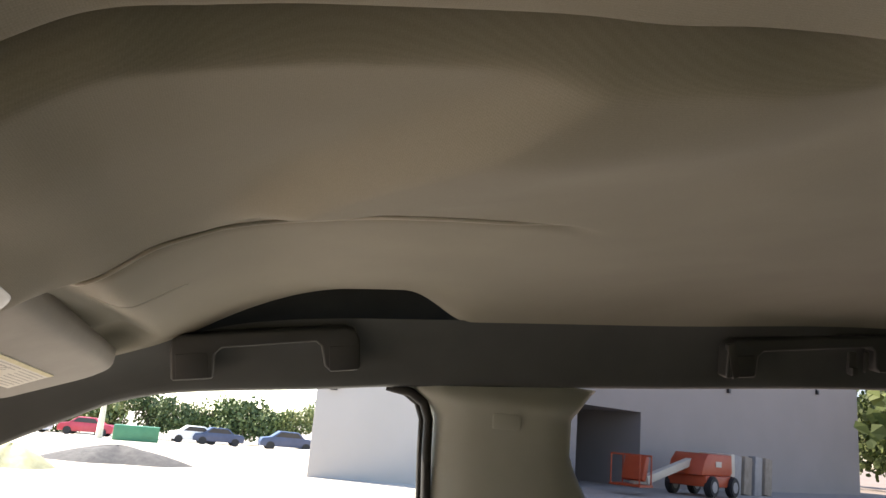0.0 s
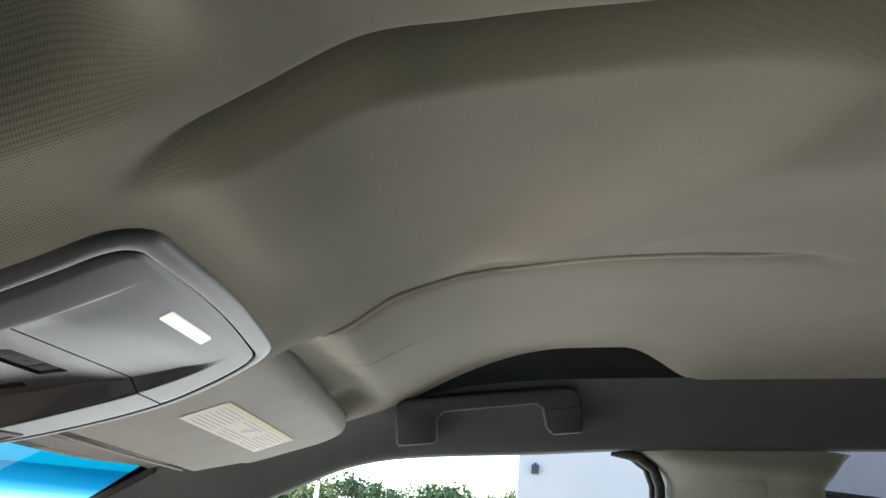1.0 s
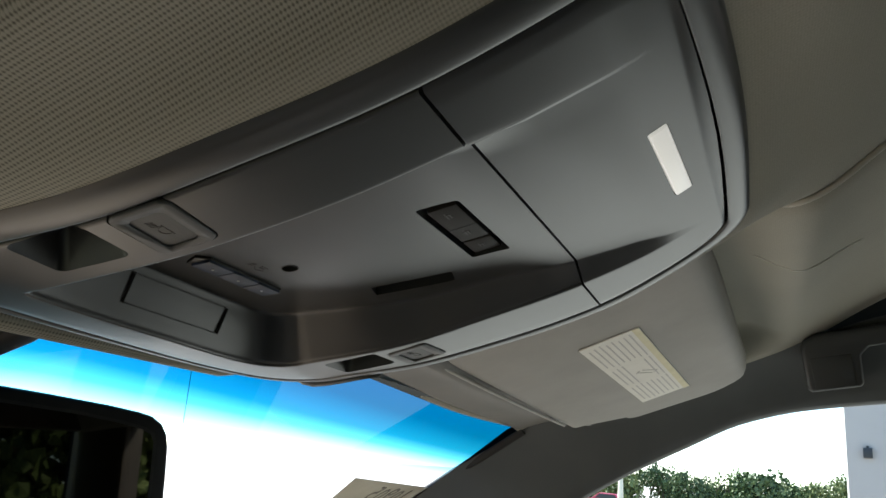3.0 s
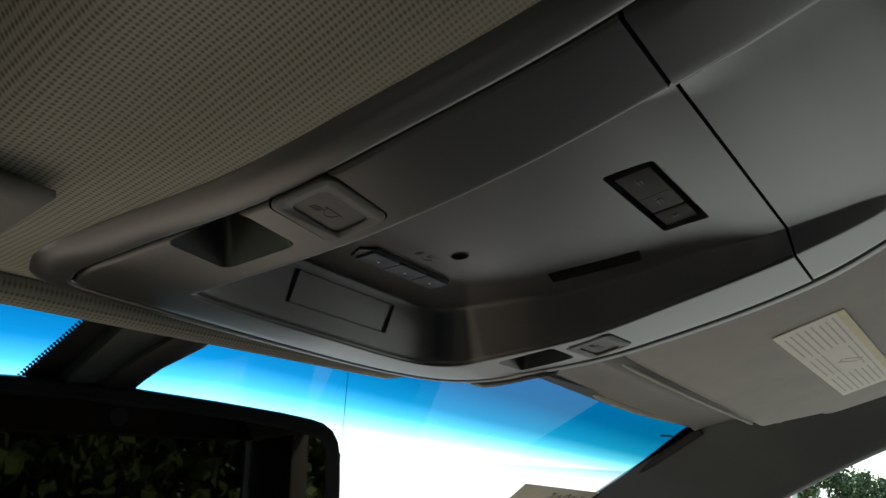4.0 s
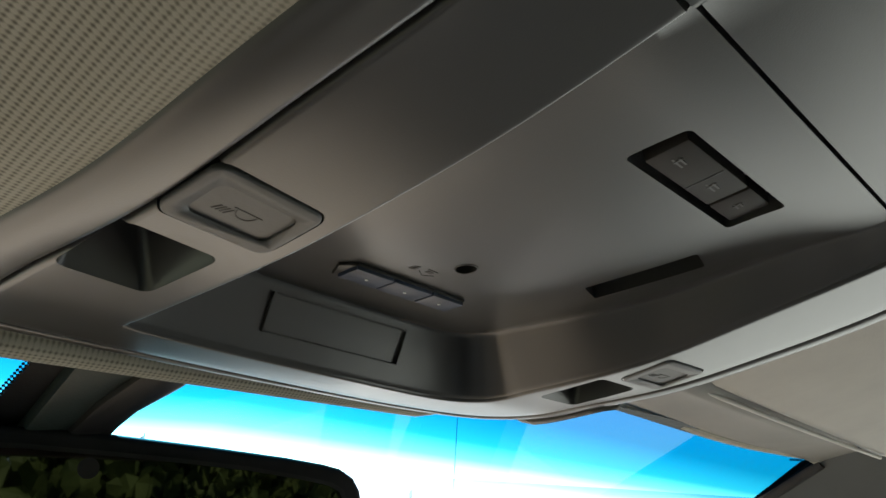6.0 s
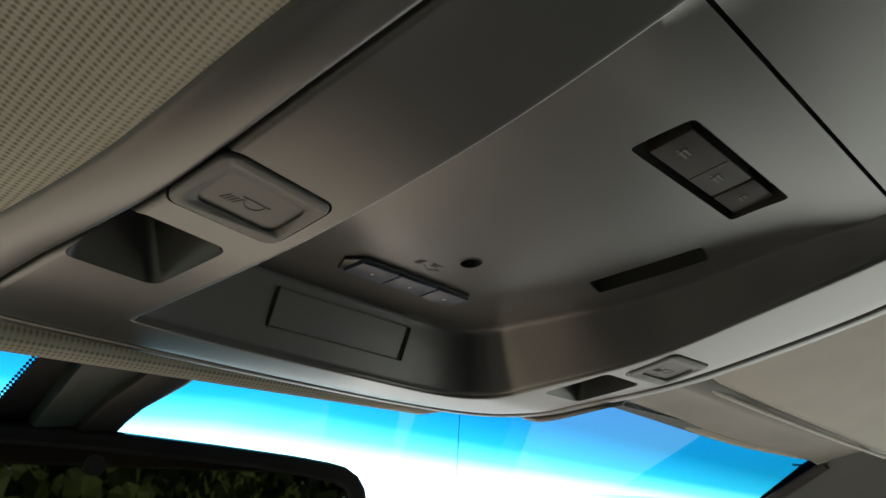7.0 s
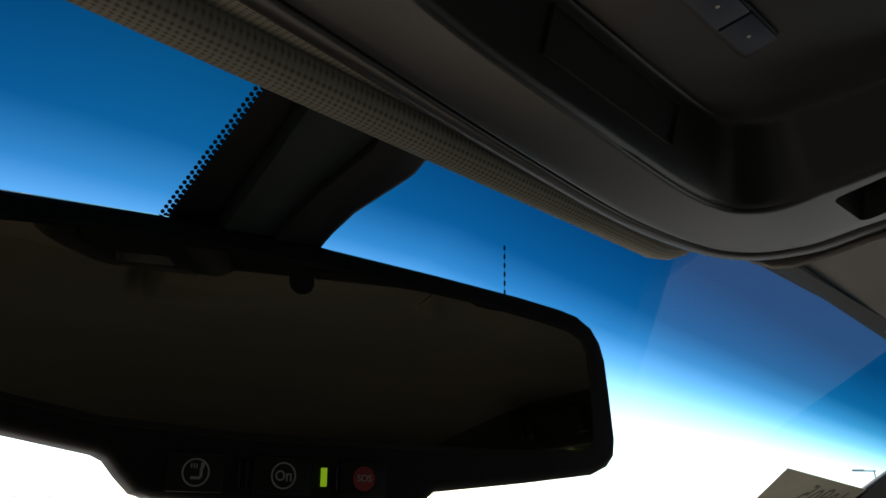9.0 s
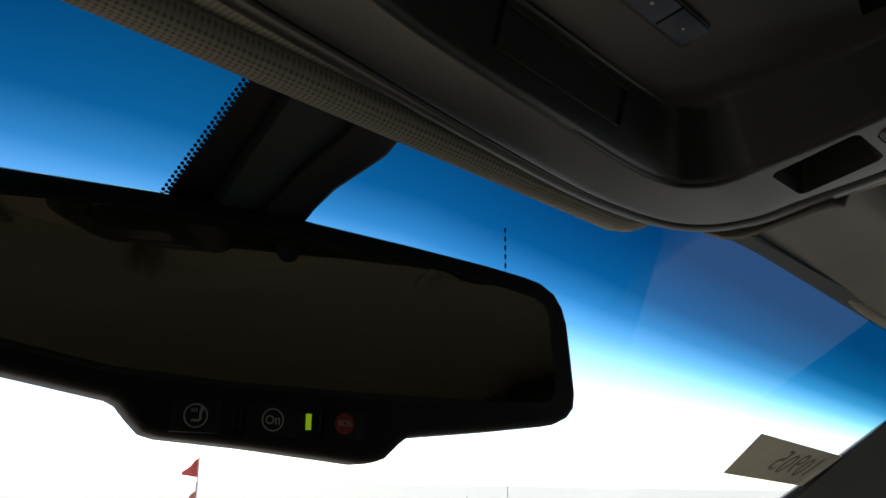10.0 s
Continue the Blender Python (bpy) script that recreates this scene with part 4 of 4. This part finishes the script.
glass_line = [(-0.0002, 0.0041), (0.0256, 0.0033), (0.0505, 0.0021), (0.0705, 0.0002), (0.0823, -0.0015), (0.0869, -0.0035), (0.0887, -0.0069), (0.0894, -0.0203), (0.0895, -0.0302), (0.0881, -0.0337), (0.0843, -0.0349), (0.0576, -0.0359), (0.0240, -0.0362), (-0.0110, -0.0361), (-0.0399, -0.0346), (-0.0612, -0.0309), (-0.0862, -0.0265), (-0.0984, -0.0223), (-0.1041, -0.0137), (-0.1031, -0.0044), (-0.0964, -0.0007), (-0.0672, 0.0019), (-0.0456, 0.0041), (-0.0180, 0.0045)]
MIRROR_GLASS = material("dim_mirror_glass", (.24, .225, .18), .02, 1.0)[0]
part("mirror_glass", prism_bm(glass_line, .0010, MIR @ pose(0, 0, .0002)), MIRROR_GLASS, mirror, "dimmed mirror glass", False)
part("inner_rim", prism_bm([((x + .001) * 1.022 - .001, (y + .0175) * 1.07 - .0175) for x, y in glass_line], .0006, MIR @ pose(0, 0, .0001)), RUBBER, mirror)
part("sensor_window", cyl_bm(.0032, .0032, .0005, MIR @ pose(0, 0, .0011)), BLACK, mirror, "small round light sensor")


def ring_bm(r, w, m, seg=28):
    bm = bmesh.new()
    a = [[bm.verts.new((q * math.cos(2 * math.pi * i / seg), q * math.sin(2 * math.pi * i / seg), z)) for i in range(seg)] for q, z in ((r, 0), (r, .0002), (r - w, .0002), (r - w, 0))]
    for p, q in zip(a, a[1:]):
        for i in range(seg):
            bm.faces.new((p[i], p[(i + 1) % seg], q[(i + 1) % seg], q[i]))
    bm.transform(m)
    return bm


def letters(text, size, m, mat, parent, name="lettering"):
    cu = bpy.data.curves.new(name, "FONT")
    cu.body, cu.size, cu.align_x, cu.align_y, cu.extrude = text, size * K, "CENTER", "CENTER", .0001 * K
    tmp = bpy.data.objects.new("tmp", cu)
    scene.collection.objects.link(tmp)
    me = bpy.data.meshes.new_from_object(tmp.evaluated_get(bpy.context.evaluated_depsgraph_get()))
    bpy.data.objects.remove(tmp)
    me.transform(Matrix.Translation(m.translation * K) @ m.to_3x3().to_4x4())
    me.name = name
    me.materials.clear()
    me.materials.append(mat)
    ob = new(name, me)
    ob.parent = parent
    return ob


for x, w in ((-.0202, .0115), (-.0012, .0135), (.0183, .0118)):
    key = part("call_button", box_bm((w, .0078, .0012), MIR @ pose(x, -.0446, .0), .0004), BLACK, mirror, "black call button")
    k = MIR @ pose(x, -.0446, .00062) @ Matrix.Diagonal((1.10, 1.10, 1, 1))
    if x < -.015:
        part("sign", merge_bm(ring_bm(.0026, .0003, k), box_bm((.0005, .0018, .0002), k @ pose(.0010, .0, .0001)), box_bm((.0018, .0005, .0002), k @ pose(0, -.0010, .0001)), box_bm((.0006, .0010, .0002), k @ pose(.0012, .0013, .0001)),
                              *[box_bm((.0002, .0008, .0002), k @ pose(-.0009 + .0005 * i, .0012, .0001)) for i in range(3)]), WHITE_MARK, key)
    elif x < .005:
        part("sign", merge_bm(ring_bm(.0026, .0003, k), ring_bm(.0010, .0003, k @ pose(-.0007, 0, 0)), box_bm((.0003, .0015, .0002), k @ pose(.0007, -.0003, .0001)), box_bm((.0003, .0013, .0002), k @ pose(.0015, -.0004, .0001)), box_bm((.0011, .0003, .0002), k @ pose(.0011, .0003, .0001))), WHITE_MARK, key)
    else:
        part("sign", cyl_bm(.0025, .0025, .0003, k, 28), RED_MARK, key, "round red call sign")
        letters("SOS", .0020, k @ pose(0, 0, .0003), WHITE_MARK, key)
GLOW, _, _, gb = material("green_lamp", (.3, .5, .02), .4)
gb.inputs["Emission Color"].default_value, gb.inputs["Emission Strength"].default_value = (.45, .75, .02, 1), .2
part("indicator_lamp", box_bm((.0013, .0040, .0006), MIR @ pose(.0083, -.0446, .0006)), GLOW, mirror, "lit green indicator lamp")
for x in (.0116, -.0093, -.0110, .0058):
    part("button_edge", box_bm((.0004, .0055, .0005), MIR @ pose(x, -.0446, .0004)), BUTTON_BLUE, mirror)
# stalk and cover on the glass
part("ball_joint", cyl_bm(.012, .009, .03, pose(-.050, .458, 1.560, 70, 0, -10), 20, .002), BLACK, mirror)

# black painted patch on the glass behind the mirror, with a dotted rim
def on_shield(x, y, lift=.001):
    n = Vector((0, -.65, -1)).normalized()
    xa = Vector((1, 0, 0))
    return Matrix.Translation(Vector((x, y, float(shield_z(x, y)))) + n * lift) @ Matrix((xa, n.cross(xa), n)).transposed().to_4x4()


# windshield plane: local x across, local -y ahead along the plan, z into the cabin
SHIELD_M = Matrix(((1, 0, 0, 0), (0, -1, -.545, 0), (0, .65, -.838, 1.605 + .65 * .415), (0, 0, 0, 1)))
FRIT = mottled("black_glass_paint", (.006, .006, .007), (.01, .01, .011), 50.0, .5)
frit = part("trim", prism_bm([(-.0722, -.395), (-.036, -.395), (-.036, -.50), (-.0795, -.50)], .0006, SHIELD_M @ pose(0, 0, .0008)), FRIT)
tagged(frit, "black painted patch on the windshield behind the mirror", "trim", kind="structure")
dots = []
for i in range(46):
    for j in range(2):
        dots.append(cyl_bm(.00058 - .0001 * j, .00058 - .0001 * j, .0004, on_shield(-.0735 - .0013 * j - .07 * .0013 * i, .405 + .0013 * i + .00065 * j, .0012), 8))
fd = part("frit_dots", merge_bm(*dots), FRIT, frit)
tagged(fd, kind="stuff")
for s in (1, -1):
    bp = [(s * (.577 + .075 * (y - .4)), y, float(shield_z(.577, y)) - .002) for y in np.linspace(.40, .95, 20)]
    tagged(tube("trim", bp, .0055, RUBBER), "black edge line of the windshield beside the pillar", "trim", kind="structure")

part("stalk_cover", prism_bm([(-0.0656, -.400), (-0.0445, -.400), (-0.0461, -.4169), (-0.0509, -.4312), (-0.0527, -.4473), (-0.0535, -.485), (-0.0650, -.485), (-0.0651, -.4485)], .006, SHIELD_M, .0015), mottled("dark_teal_plastic", (.030, .042, .040), (.040, .054, .052), 40.0, .35), mirror, "dark teal mirror stalk cover")
part("stalk_arm", prism_bm([(-0.0482, -.400), (-0.0308, -.400), (-0.0310, -.4185), (-0.0319, -.4206), (-0.0380, -.4320), (-0.0394, -.4385), (-0.0398, -.4466), (-0.0412, -.485), (-0.0542, -.485), (-0.0536, -.4473), (-0.0516, -.4312), (-0.0468, -.4169)], .008, SHIELD_M, .002), BLACK, mirror, "black mirror stalk arm")

# ---- paper note on the windshield ----
NOTE_M = on_shield(.5142, .5214, .0016)
PENCIL = mottled("pencil", (.16, .15, .13), (.22, .21, .18), 200.0, .8)
note = part("paper_note", prism_bm([(-.131, .0332), (-.111, -.0138), (.131, -.0329), (.111, .0141)], .0004, NOTE_M), mottled("note_paper", (.46, .44, .36), (.52, .50, .41), 30.0, .8, .2))
tagged(note, "beige paper note with a handwritten stock number", "note")
for i, mark in enumerate("10905"):
    letters(mark, .036 - .002 * (i % 2), NOTE_M @ pose(.034 - .020 * i, .0012 * (-1) ** i - .08 * (.034 - .020 * i), .0006, 0, 0, -2 - 2 * i) @ Matrix.Diagonal((-1, 1, 1, 1)), PENCIL, note, "digit")


# ---- outside ----
def ground_z(x, y):
    return -1.35 * np.clip((np.hypot(x, y) - 30) / 50, 0, 1) * step((y + 10) / 8) * step((x - 5) / 20)


GRAVEL = mottled("pale_gravel", (.38, .35, .305), (.46, .425, .37), .4, .95, .6, 60.0, .01)
rr = np.r_[np.linspace(0, 60, 31), np.linspace(65, 120, 12), 200, 400, 900, 2500]
aa = np.linspace(0, 2 * math.pi, 65)
R, A = np.meshgrid(rr, aa, indexing="ij")
ground = link_mesh("ground", np.c_[(R * np.cos(A)).ravel(), (R * np.sin(A)).ravel(), ground_z(R * np.cos(A), R * np.sin(A)).ravel()], grid_faces(len(rr), len(aa)), GRAVEL)
tagged(ground, "pale sunlit gravel yard", "ground", kind="structure")

# sheet added over the gravel, coloured paler to whiten the glaring far ground
glare_sheet = link_mesh("pavement", [(x, y, .02) for x in np.linspace(-160, 9, 8) for y in np.linspace(14, 420, 10)], grid_faces(8, 10), mottled("bright_far_ground", (.70, .66, .60), (.77, .73, .67), .3, .9, .4, 30.0, .004))
tagged(glare_sheet, "added bright sheet for the glare of the far ground ahead", "pavement", kind="structure")
WALL_PAINT = mottled("pale_metal_wall", (.33, .30, .275), (.36, .325, .30), .3, .6, .2, 30.0, .004)
wd = Vector((.4707, -.8823, 0))
WB = Matrix((wd, Vector((.8823, .4707, 0)), Vector((0, 0, 1)))).transposed().to_4x4()
WB.translation = (23.66, -1.98, 0)
hall = empty("warehouse")
tagged(hall, "pale grey metal warehouse with a dark open gate", "building")
wallo = part("wall", box_bm((30.6, 10, 10.2), WB @ pose(26.5, 5.0, 4.4)), WALL_PAINT, hall, smooth=False)
cut(wallo, [box_bm((4.5, 5, 3.6), WB @ pose(14.85, 2.0, 1.45))])
part("gate_inside", box_bm((5.0, .2, 3.8), WB @ pose(14.85, 4.4, 1.5)), DARK_GAP, hall, "dark open gate")
part("roof", box_bm((31.2, 10.6, .3), WB @ pose(26.5, 5.0, 9.6)), BEZEL, hall)
annex = empty("storage_hall")
tagged(annex, "pale grey flat-walled storage hall beside the warehouse", "building")
SB = Matrix((Vector((-.083, -.9966, 0)), Vector((.9966, -.083, 0)), Vector((0, 0, 1)))).transposed().to_4x4()
SB.translation = (23.66, -1.98, 0)
part("wall", box_bm((7.0, 8.0, 9.0), SB @ pose(3.5, 4.0, 4.2)), WALL_PAINT, annex, smooth=False)
part("roof", box_bm((7.4, 8.4, .3), SB @ pose(3.6, 4.1, 8.8)), BEZEL, annex)
for thing, fr, sx, z in ((annex, SB, .50, 2.72), (annex, SB, 4.6, 3.2), (hall, WB, 24.8, 4.96), (hall, WB, 14.2, 4.15), (hall, WB, 35.5, 5.9)):
    box_l = part("wall_light", box_bm((.22, .14, .26), fr @ pose(sx, -.08, z), .02), BLACK, thing, "small dark wall light")
    part("bracket", box_bm((.06, .06, .1), fr @ pose(sx, -.02, z + .14)), BLACK, box_l)

ORANGE = mottled("orange_paint", (.45, .06, .015), (.52, .085, .025), 2.0, .45, .1)
CREAM = mottled("cream_paint", (.60, .54, .42), (.68, .62, .50), 2.0, .5, .1)
STEEL = mottled("grey_steel", (.30, .29, .28), (.38, .37, .35), 3.0, .5, .2, 40.0)
WOODB = mottled("weathered_timber", (.30, .25, .19), (.42, .36, .28), 3.0, .85, .4, 30.0, .004)


def boom_lift():
    thing = empty("boom_lift")
    tagged(thing, "orange boom lift parked on gravel with its boom lowered", "boom lift")
    L = Matrix((Vector((.515, -.857, 0)), Vector((.857, .515, 0)), Vector((0, 0, 1)))).transposed().to_4x4()
    L.translation = (29.4, -18.7, 0)
    part("chassis", box_bm((2.6, 1.7, .45), L @ pose(0, 0, .62), .08), ORANGE, thing)
    part("turntable", prism_bm([(-1.5, .0), (-1.25, .55), (-.9, .85), (1.15, .85), (1.2, .1), (1.0, 0)], 1.5, L @ pose(0, .75, .85, 90, 0, 0), .05), ORANGE, thing)
    part("counterweight", box_bm((.38, 1.5, .95), L @ pose(1.28, 0, 1.3), .08), CREAM, thing)
    part("hood_stripe", box_bm((.5, .02, .22), L @ pose(-.1, -.77, 1.3), .005), CREAM, thing)
    for x in (-.9, .95):
        for y in (-.85, .85):
            w = part("wheel", cyl_bm(.42, .42, .3, L @ pose(x, y, .42, 90), 24, .05), RUBBER, thing)
            part("rim", cyl_bm(.22, .22, .32, L @ pose(x, y, .42, 90), 18), STEEL, w)
    part("boom", box_bm((4.0, .28, .30), L @ pose(-2.6, 0, .98, 0, -13, 0), .03), CREAM, thing)
    part("boom_tip", box_bm((1.1, .2, .22), L @ pose(-4.9, 0, .45, 0, -8, 0), .03), WOODB, thing)
    b = part("platform", merge_bm(box_bm((.9, 1.3, .08), L @ pose(-5.5, 0, .35)), box_bm((.28, .9, .9), L @ pose(-5.2, 0, .95, 0, 16, 0), .06)), ORANGE, thing)
    for x in (-5.9, -5.1):
        for y in (-.6, .6):
            part("post", cyl_bm(.03, .03, 1.1, L @ pose(x, y, .9), 8), ORANGE, b)
        part("top_rail", box_bm((.06, 1.25, .06), L @ pose(x, 0, 1.42)), ORANGE, b)
    return thing


boom_lift()
for i in range(4):
    sl = part("timber_stack", box_bm((.75, .35, 1.78 - .08 * (i % 2)), Matrix.Translation((31.9 + .42 * i, -21.9 - .85 * i, .86)) @ pose(0, 0, 0, 0, 5, -60), .03), WOODB if i % 2 else STEEL)
    tagged(sl, "tall weathered panel leaning on end beside the lift", "panel", "panels by the warehouse")

LEAF = []
for i, (d, l) in enumerate((((.05, .085, .025), (.13, .18, .05)), ((.07, .10, .03), (.17, .20, .06)), ((.035, .065, .02), (.09, .13, .04)))):
    LEAF.append(mottled("leaves_%s" % "abc"[i], d, l, 1.2, .7, .3, 20.0, .01))
BARK = mottled("bark", (.07, .055, .04), (.13, .10, .075), 6.0, .95, .8, 40.0, .02)
rng = random.Random(7)


def tree(x, y, h, w, mat, low=.30, leaves=2200, size=.55):
    base = float(ground_z(np.array(x), np.array(y)))
    thing = empty("tree", (x, y, base))
    tagged(thing, "leafy green tree at the edge of the yard", "tree", "trees round the yard")
    parts = [cyl_bm(h * .035, h * .012, h * .6, pose(0, 0, h * .3), 8)]
    for i in range(5):
        a = i * 1.3 + x
        parts.append(cyl_bm(h * .014, h * .004, h * .4, pose(w * .15 * math.cos(a), w * .15 * math.sin(a), h * (.42 + .06 * i), 38 * math.sin(a), 38 * math.cos(a), 0), 6))
    part("trunk", merge_bm(*parts), BARK, thing)
    vs, fs = [], []
    lobes = [(rng.uniform(-.34, .34) * w, rng.uniform(-.34, .34) * w, h * rng.uniform(low, .86), rng.uniform(.16, .30) * w) for _ in range(13)]
    for _ in range(leaves):
        cx, cy, cz, r = rng.choice(lobes)
        d = Vector((rng.gauss(0, 1), rng.gauss(0, 1), rng.gauss(0, .8))).normalized() * r * rng.uniform(.55, 1.08)
        c = Vector((cx, cy, cz)) + d
        s = rng.uniform(.035, .075) * w * size
        q = Euler((rng.uniform(0, 6), rng.uniform(0, 6), rng.uniform(0, 6))).to_matrix()
        k = len(vs)
        vs += [c + q @ Vector(p) * s for p in ((-1, -.4, 0), (0, -.8, .2), (1, -.2, 0), (.5, .8, -.2), (-.6, .7, .1))]
        fs.append((k, k + 1, k + 2, k + 3, k + 4))
    link_mesh("crown", vs, fs, mat, thing, False)
    return thing


for az, dist, h, w in ((80.5, 78, 3.6, 5.0), (83.6, 80, 4.6, 4.6), (85.4, 78, 4.0, 4.0), (87.6, 80, 4.6, 5.0), (89.6, 79, 4.3, 5.2), (91.2, 80, 3.6, 4.4), (93.4, 80, 3.8, 3.6), (95.2, 82, 3.5, 4.0), (78.6, 82, 3.0, 5.5), (76.0, 80, 3.2, 5.0),
                       (133.5, 75, 8.5, 9), (137, 70, 9, 9), (129.8, 85, 8.0, 8), (141, 66, 8.0, 9)):
    tree(dist * math.sin(radians(az)), dist * math.cos(radians(az)), h, w, LEAF[int(az * 10) % 3])
for i in range(26):
    a = 147 + 8.0 * i
    d = 11.0 + 3.5 * (i % 2) + rng.uniform(-.5, .5)
    tree(d * math.sin(radians(a)), d * math.cos(radians(a)), rng.uniform(4.5, 6), rng.uniform(5.0, 6.0), LEAF[(i % 2) * 2], .06, 5200 if i < 3 else 1500, .30 if i < 3 else .6)
lawn_v = [(-1.5 - 62 * u, -60 + 75 * w, .03) for u in np.linspace(0, 1, 7) for w in np.linspace(0, 1, 8)]
lawn = link_mesh("lawn", lawn_v, grid_faces(7, 8), mottled("dry_grass", (.17, .18, .105), (.22, .23, .14), 1.0, .95, .8, 60.0, .02))
tagged(lawn, "dry pale green lawn along the yard's edge", "lawn", kind="structure")


def hump(x, y, rx, ry, h, mat, name, label, cat):
    us, ws = np.linspace(0, 1, 12), np.linspace(0, 2 * math.pi, 33)
    v = []
    for u in us:
        for a in ws:
            k = 1 + .12 * math.sin(3 * a + 1) + .07 * math.sin(7 * a)
            v.append((x + rx * u * k * math.cos(a), y + ry * u * k * math.sin(a), h * (1 - u ** 1.7) * (1 + .05 * math.sin(5 * a)) - .05))
    ob = link_mesh(name, v, grid_faces(12, 33), mat)
    return tagged(ob, label, cat)


hump(24.5, 3.5, 1.6, 2.1, .50, mottled("dark_gravel", (.045, .045, .048), (.085, .083, .083), 4.0, .95, .9, 30.0, .02), "gravel_pile", "dark grey gravel heap in the yard", "gravel heap")
hump(20.5, 5.3, 1.2, 1.0, .55, mottled("dry_grass", (.42, .38, .20), (.55, .50, .30), 6.0, .95, .9, 40.0, .02), "dry_bush", "pale dry grass tussock by the heap", "grass")


def parked_car(x, y, turn, paint, label):
    thing = empty("parked_car", (x, y, float(ground_z(np.array(x), np.array(y)))), (0, 0, turn))
    tagged(thing, label, "car", "cars parked at the yard's edge")
    part("body", prism_bm([(-2.1, .3), (-2.1, .8), (-1.9, .95), (-1.2, 1.0), (-.7, 1.42), (.7, 1.45), (1.3, 1.0), (2.0, .88), (2.15, .6), (2.1, .3)], 1.7, pose(0, .85, 0, 90, 0, 0), .06), paint, thing)
    for s in (-1, 1):
        part("side_window", prism_bm([(-1.0, 1.02), (-.62, 1.36), (.62, 1.38), (1.05, 1.02)], .01, pose(0, .005 + s * .86, 0, 90, 0, 0)), BLACK, thing)
        for cx in (-1.35, 1.35):
            part("wheel", cyl_bm(.33, .33, .22, pose(cx, s * .78, .33, 90), 18, .03), RUBBER, thing)
    return thing


WHITE_CAR = mottled("white_car_paint", (.68, .68, .68), (.74, .74, .74), 1.0, .3, .02)
NAVY_CAR = mottled("navy_car_paint", (.03, .05, .10), (.05, .07, .13), 1.0, .3, .02)
RED_CAR = mottled("red_car_paint", (.40, .03, .05), (.48, .05, .07), 1.0, .3, .02)
parked_car(69.9, 3.9, 100, WHITE_CAR, "white car parked before the trees")
parked_car(70, 2.0, 100, NAVY_CAR, "dark blue car parked before the trees")
parked_car(69, 12.2, 85, RED_CAR, "red car parked before the trees")
parked_car(66, 16.5, 80, WHITE_CAR, "white car parked before the trees")
parked_car(62, -3.4, 95, NAVY_CAR, "dark blue car parked beside the warehouse")
bin_ob = empty("waste_container", (57, 7.0, -.72), (0, 0, 96))
tagged(bin_ob, "green steel waste container in the yard", "container")
GREEN = mottled("green_container", (.03, .16, .08), (.05, .22, .11), 1.0, .5, .1)
part("tub", box_bm((2.9, 1.6, 1.0), pose(0, 0, .5), .05), GREEN, bin_ob)
for i in range(6):
    part("rib", box_bm((.1, .08, .95), pose(-1.25 + .5 * i, -.82, .5)), GREEN, bin_ob)


def pole_at(az, dist, top, r, name, label, cat, mat):
    x, y = dist * math.sin(radians(az)), dist * math.cos(radians(az))
    thing = empty(name, (x, y, float(ground_z(np.array(x), np.array(y)))))
    tagged(thing, label, cat)
    part("mast", cyl_bm(r, r * .6, top, pose(0, 0, top / 2), 10), mat, thing)
    return thing


up = pole_at(80.7, 60, 2.95, .25, "utility_pole", "pale wooden utility pole behind the heap", "pole", CREAM)
mast = pole_at(49.9, 100, 36.2, .05, "radio_mast", "thin tall radio mast with a banded top", "radio mast", STEEL)
for i in range(9):
    part("band", cyl_bm(.14, .14, .6, pose(0, 0, 36.0 - 1.25 * i), 10), MARK, mast)
lamp = pole_at(73.6, 60, 5.0, .07, "street_lamp", "grey street lamp with a flat head", "street lamp", STEEL)
part("arm", box_bm((.06, 1.0, .08), pose(-.1, .40, 4.95, 0, 0, 18)), STEEL, lamp)
part("head", box_bm((.30, .75, .14), pose(-.28, .9, 4.98, 0, 0, 18), .03), STEEL, lamp)
for az, dist, top, cols in ((28.2, 45, 3.2, ("r", "c")), (46.9, 60, 1.5, ("v",))):
    fp = pole_at(az, dist, top, .05, "flag_pole", "slender flag pole with a drooping flag", "flag pole", STEEL)
    for j, cname in enumerate(cols):
        mat = mottled("flag_cloth_" + cname + str(int(az)), *{"r": ((.50, .05, .05), (.58, .08, .07)), "c": ((.55, .14, .09), (.62, .20, .13)), "v": ((.58, .56, .62), (.66, .64, .70))}[cname], 3.0, .8)
        vv = [(0, 0, 0)] + [(0, 0, 0)]
        vv = [(-.04 - .85 * (i / 8) + .0, .10 * math.sin(i), (top - .15 - 1.7 * j) - .75 * (i / 8) - (0 if k else 1.0 * (1 - .85 * i / 8))) for i in range(9) for k in (0, 1)]
        link_mesh("flag", vv, grid_faces(9, 2), mat, fp)
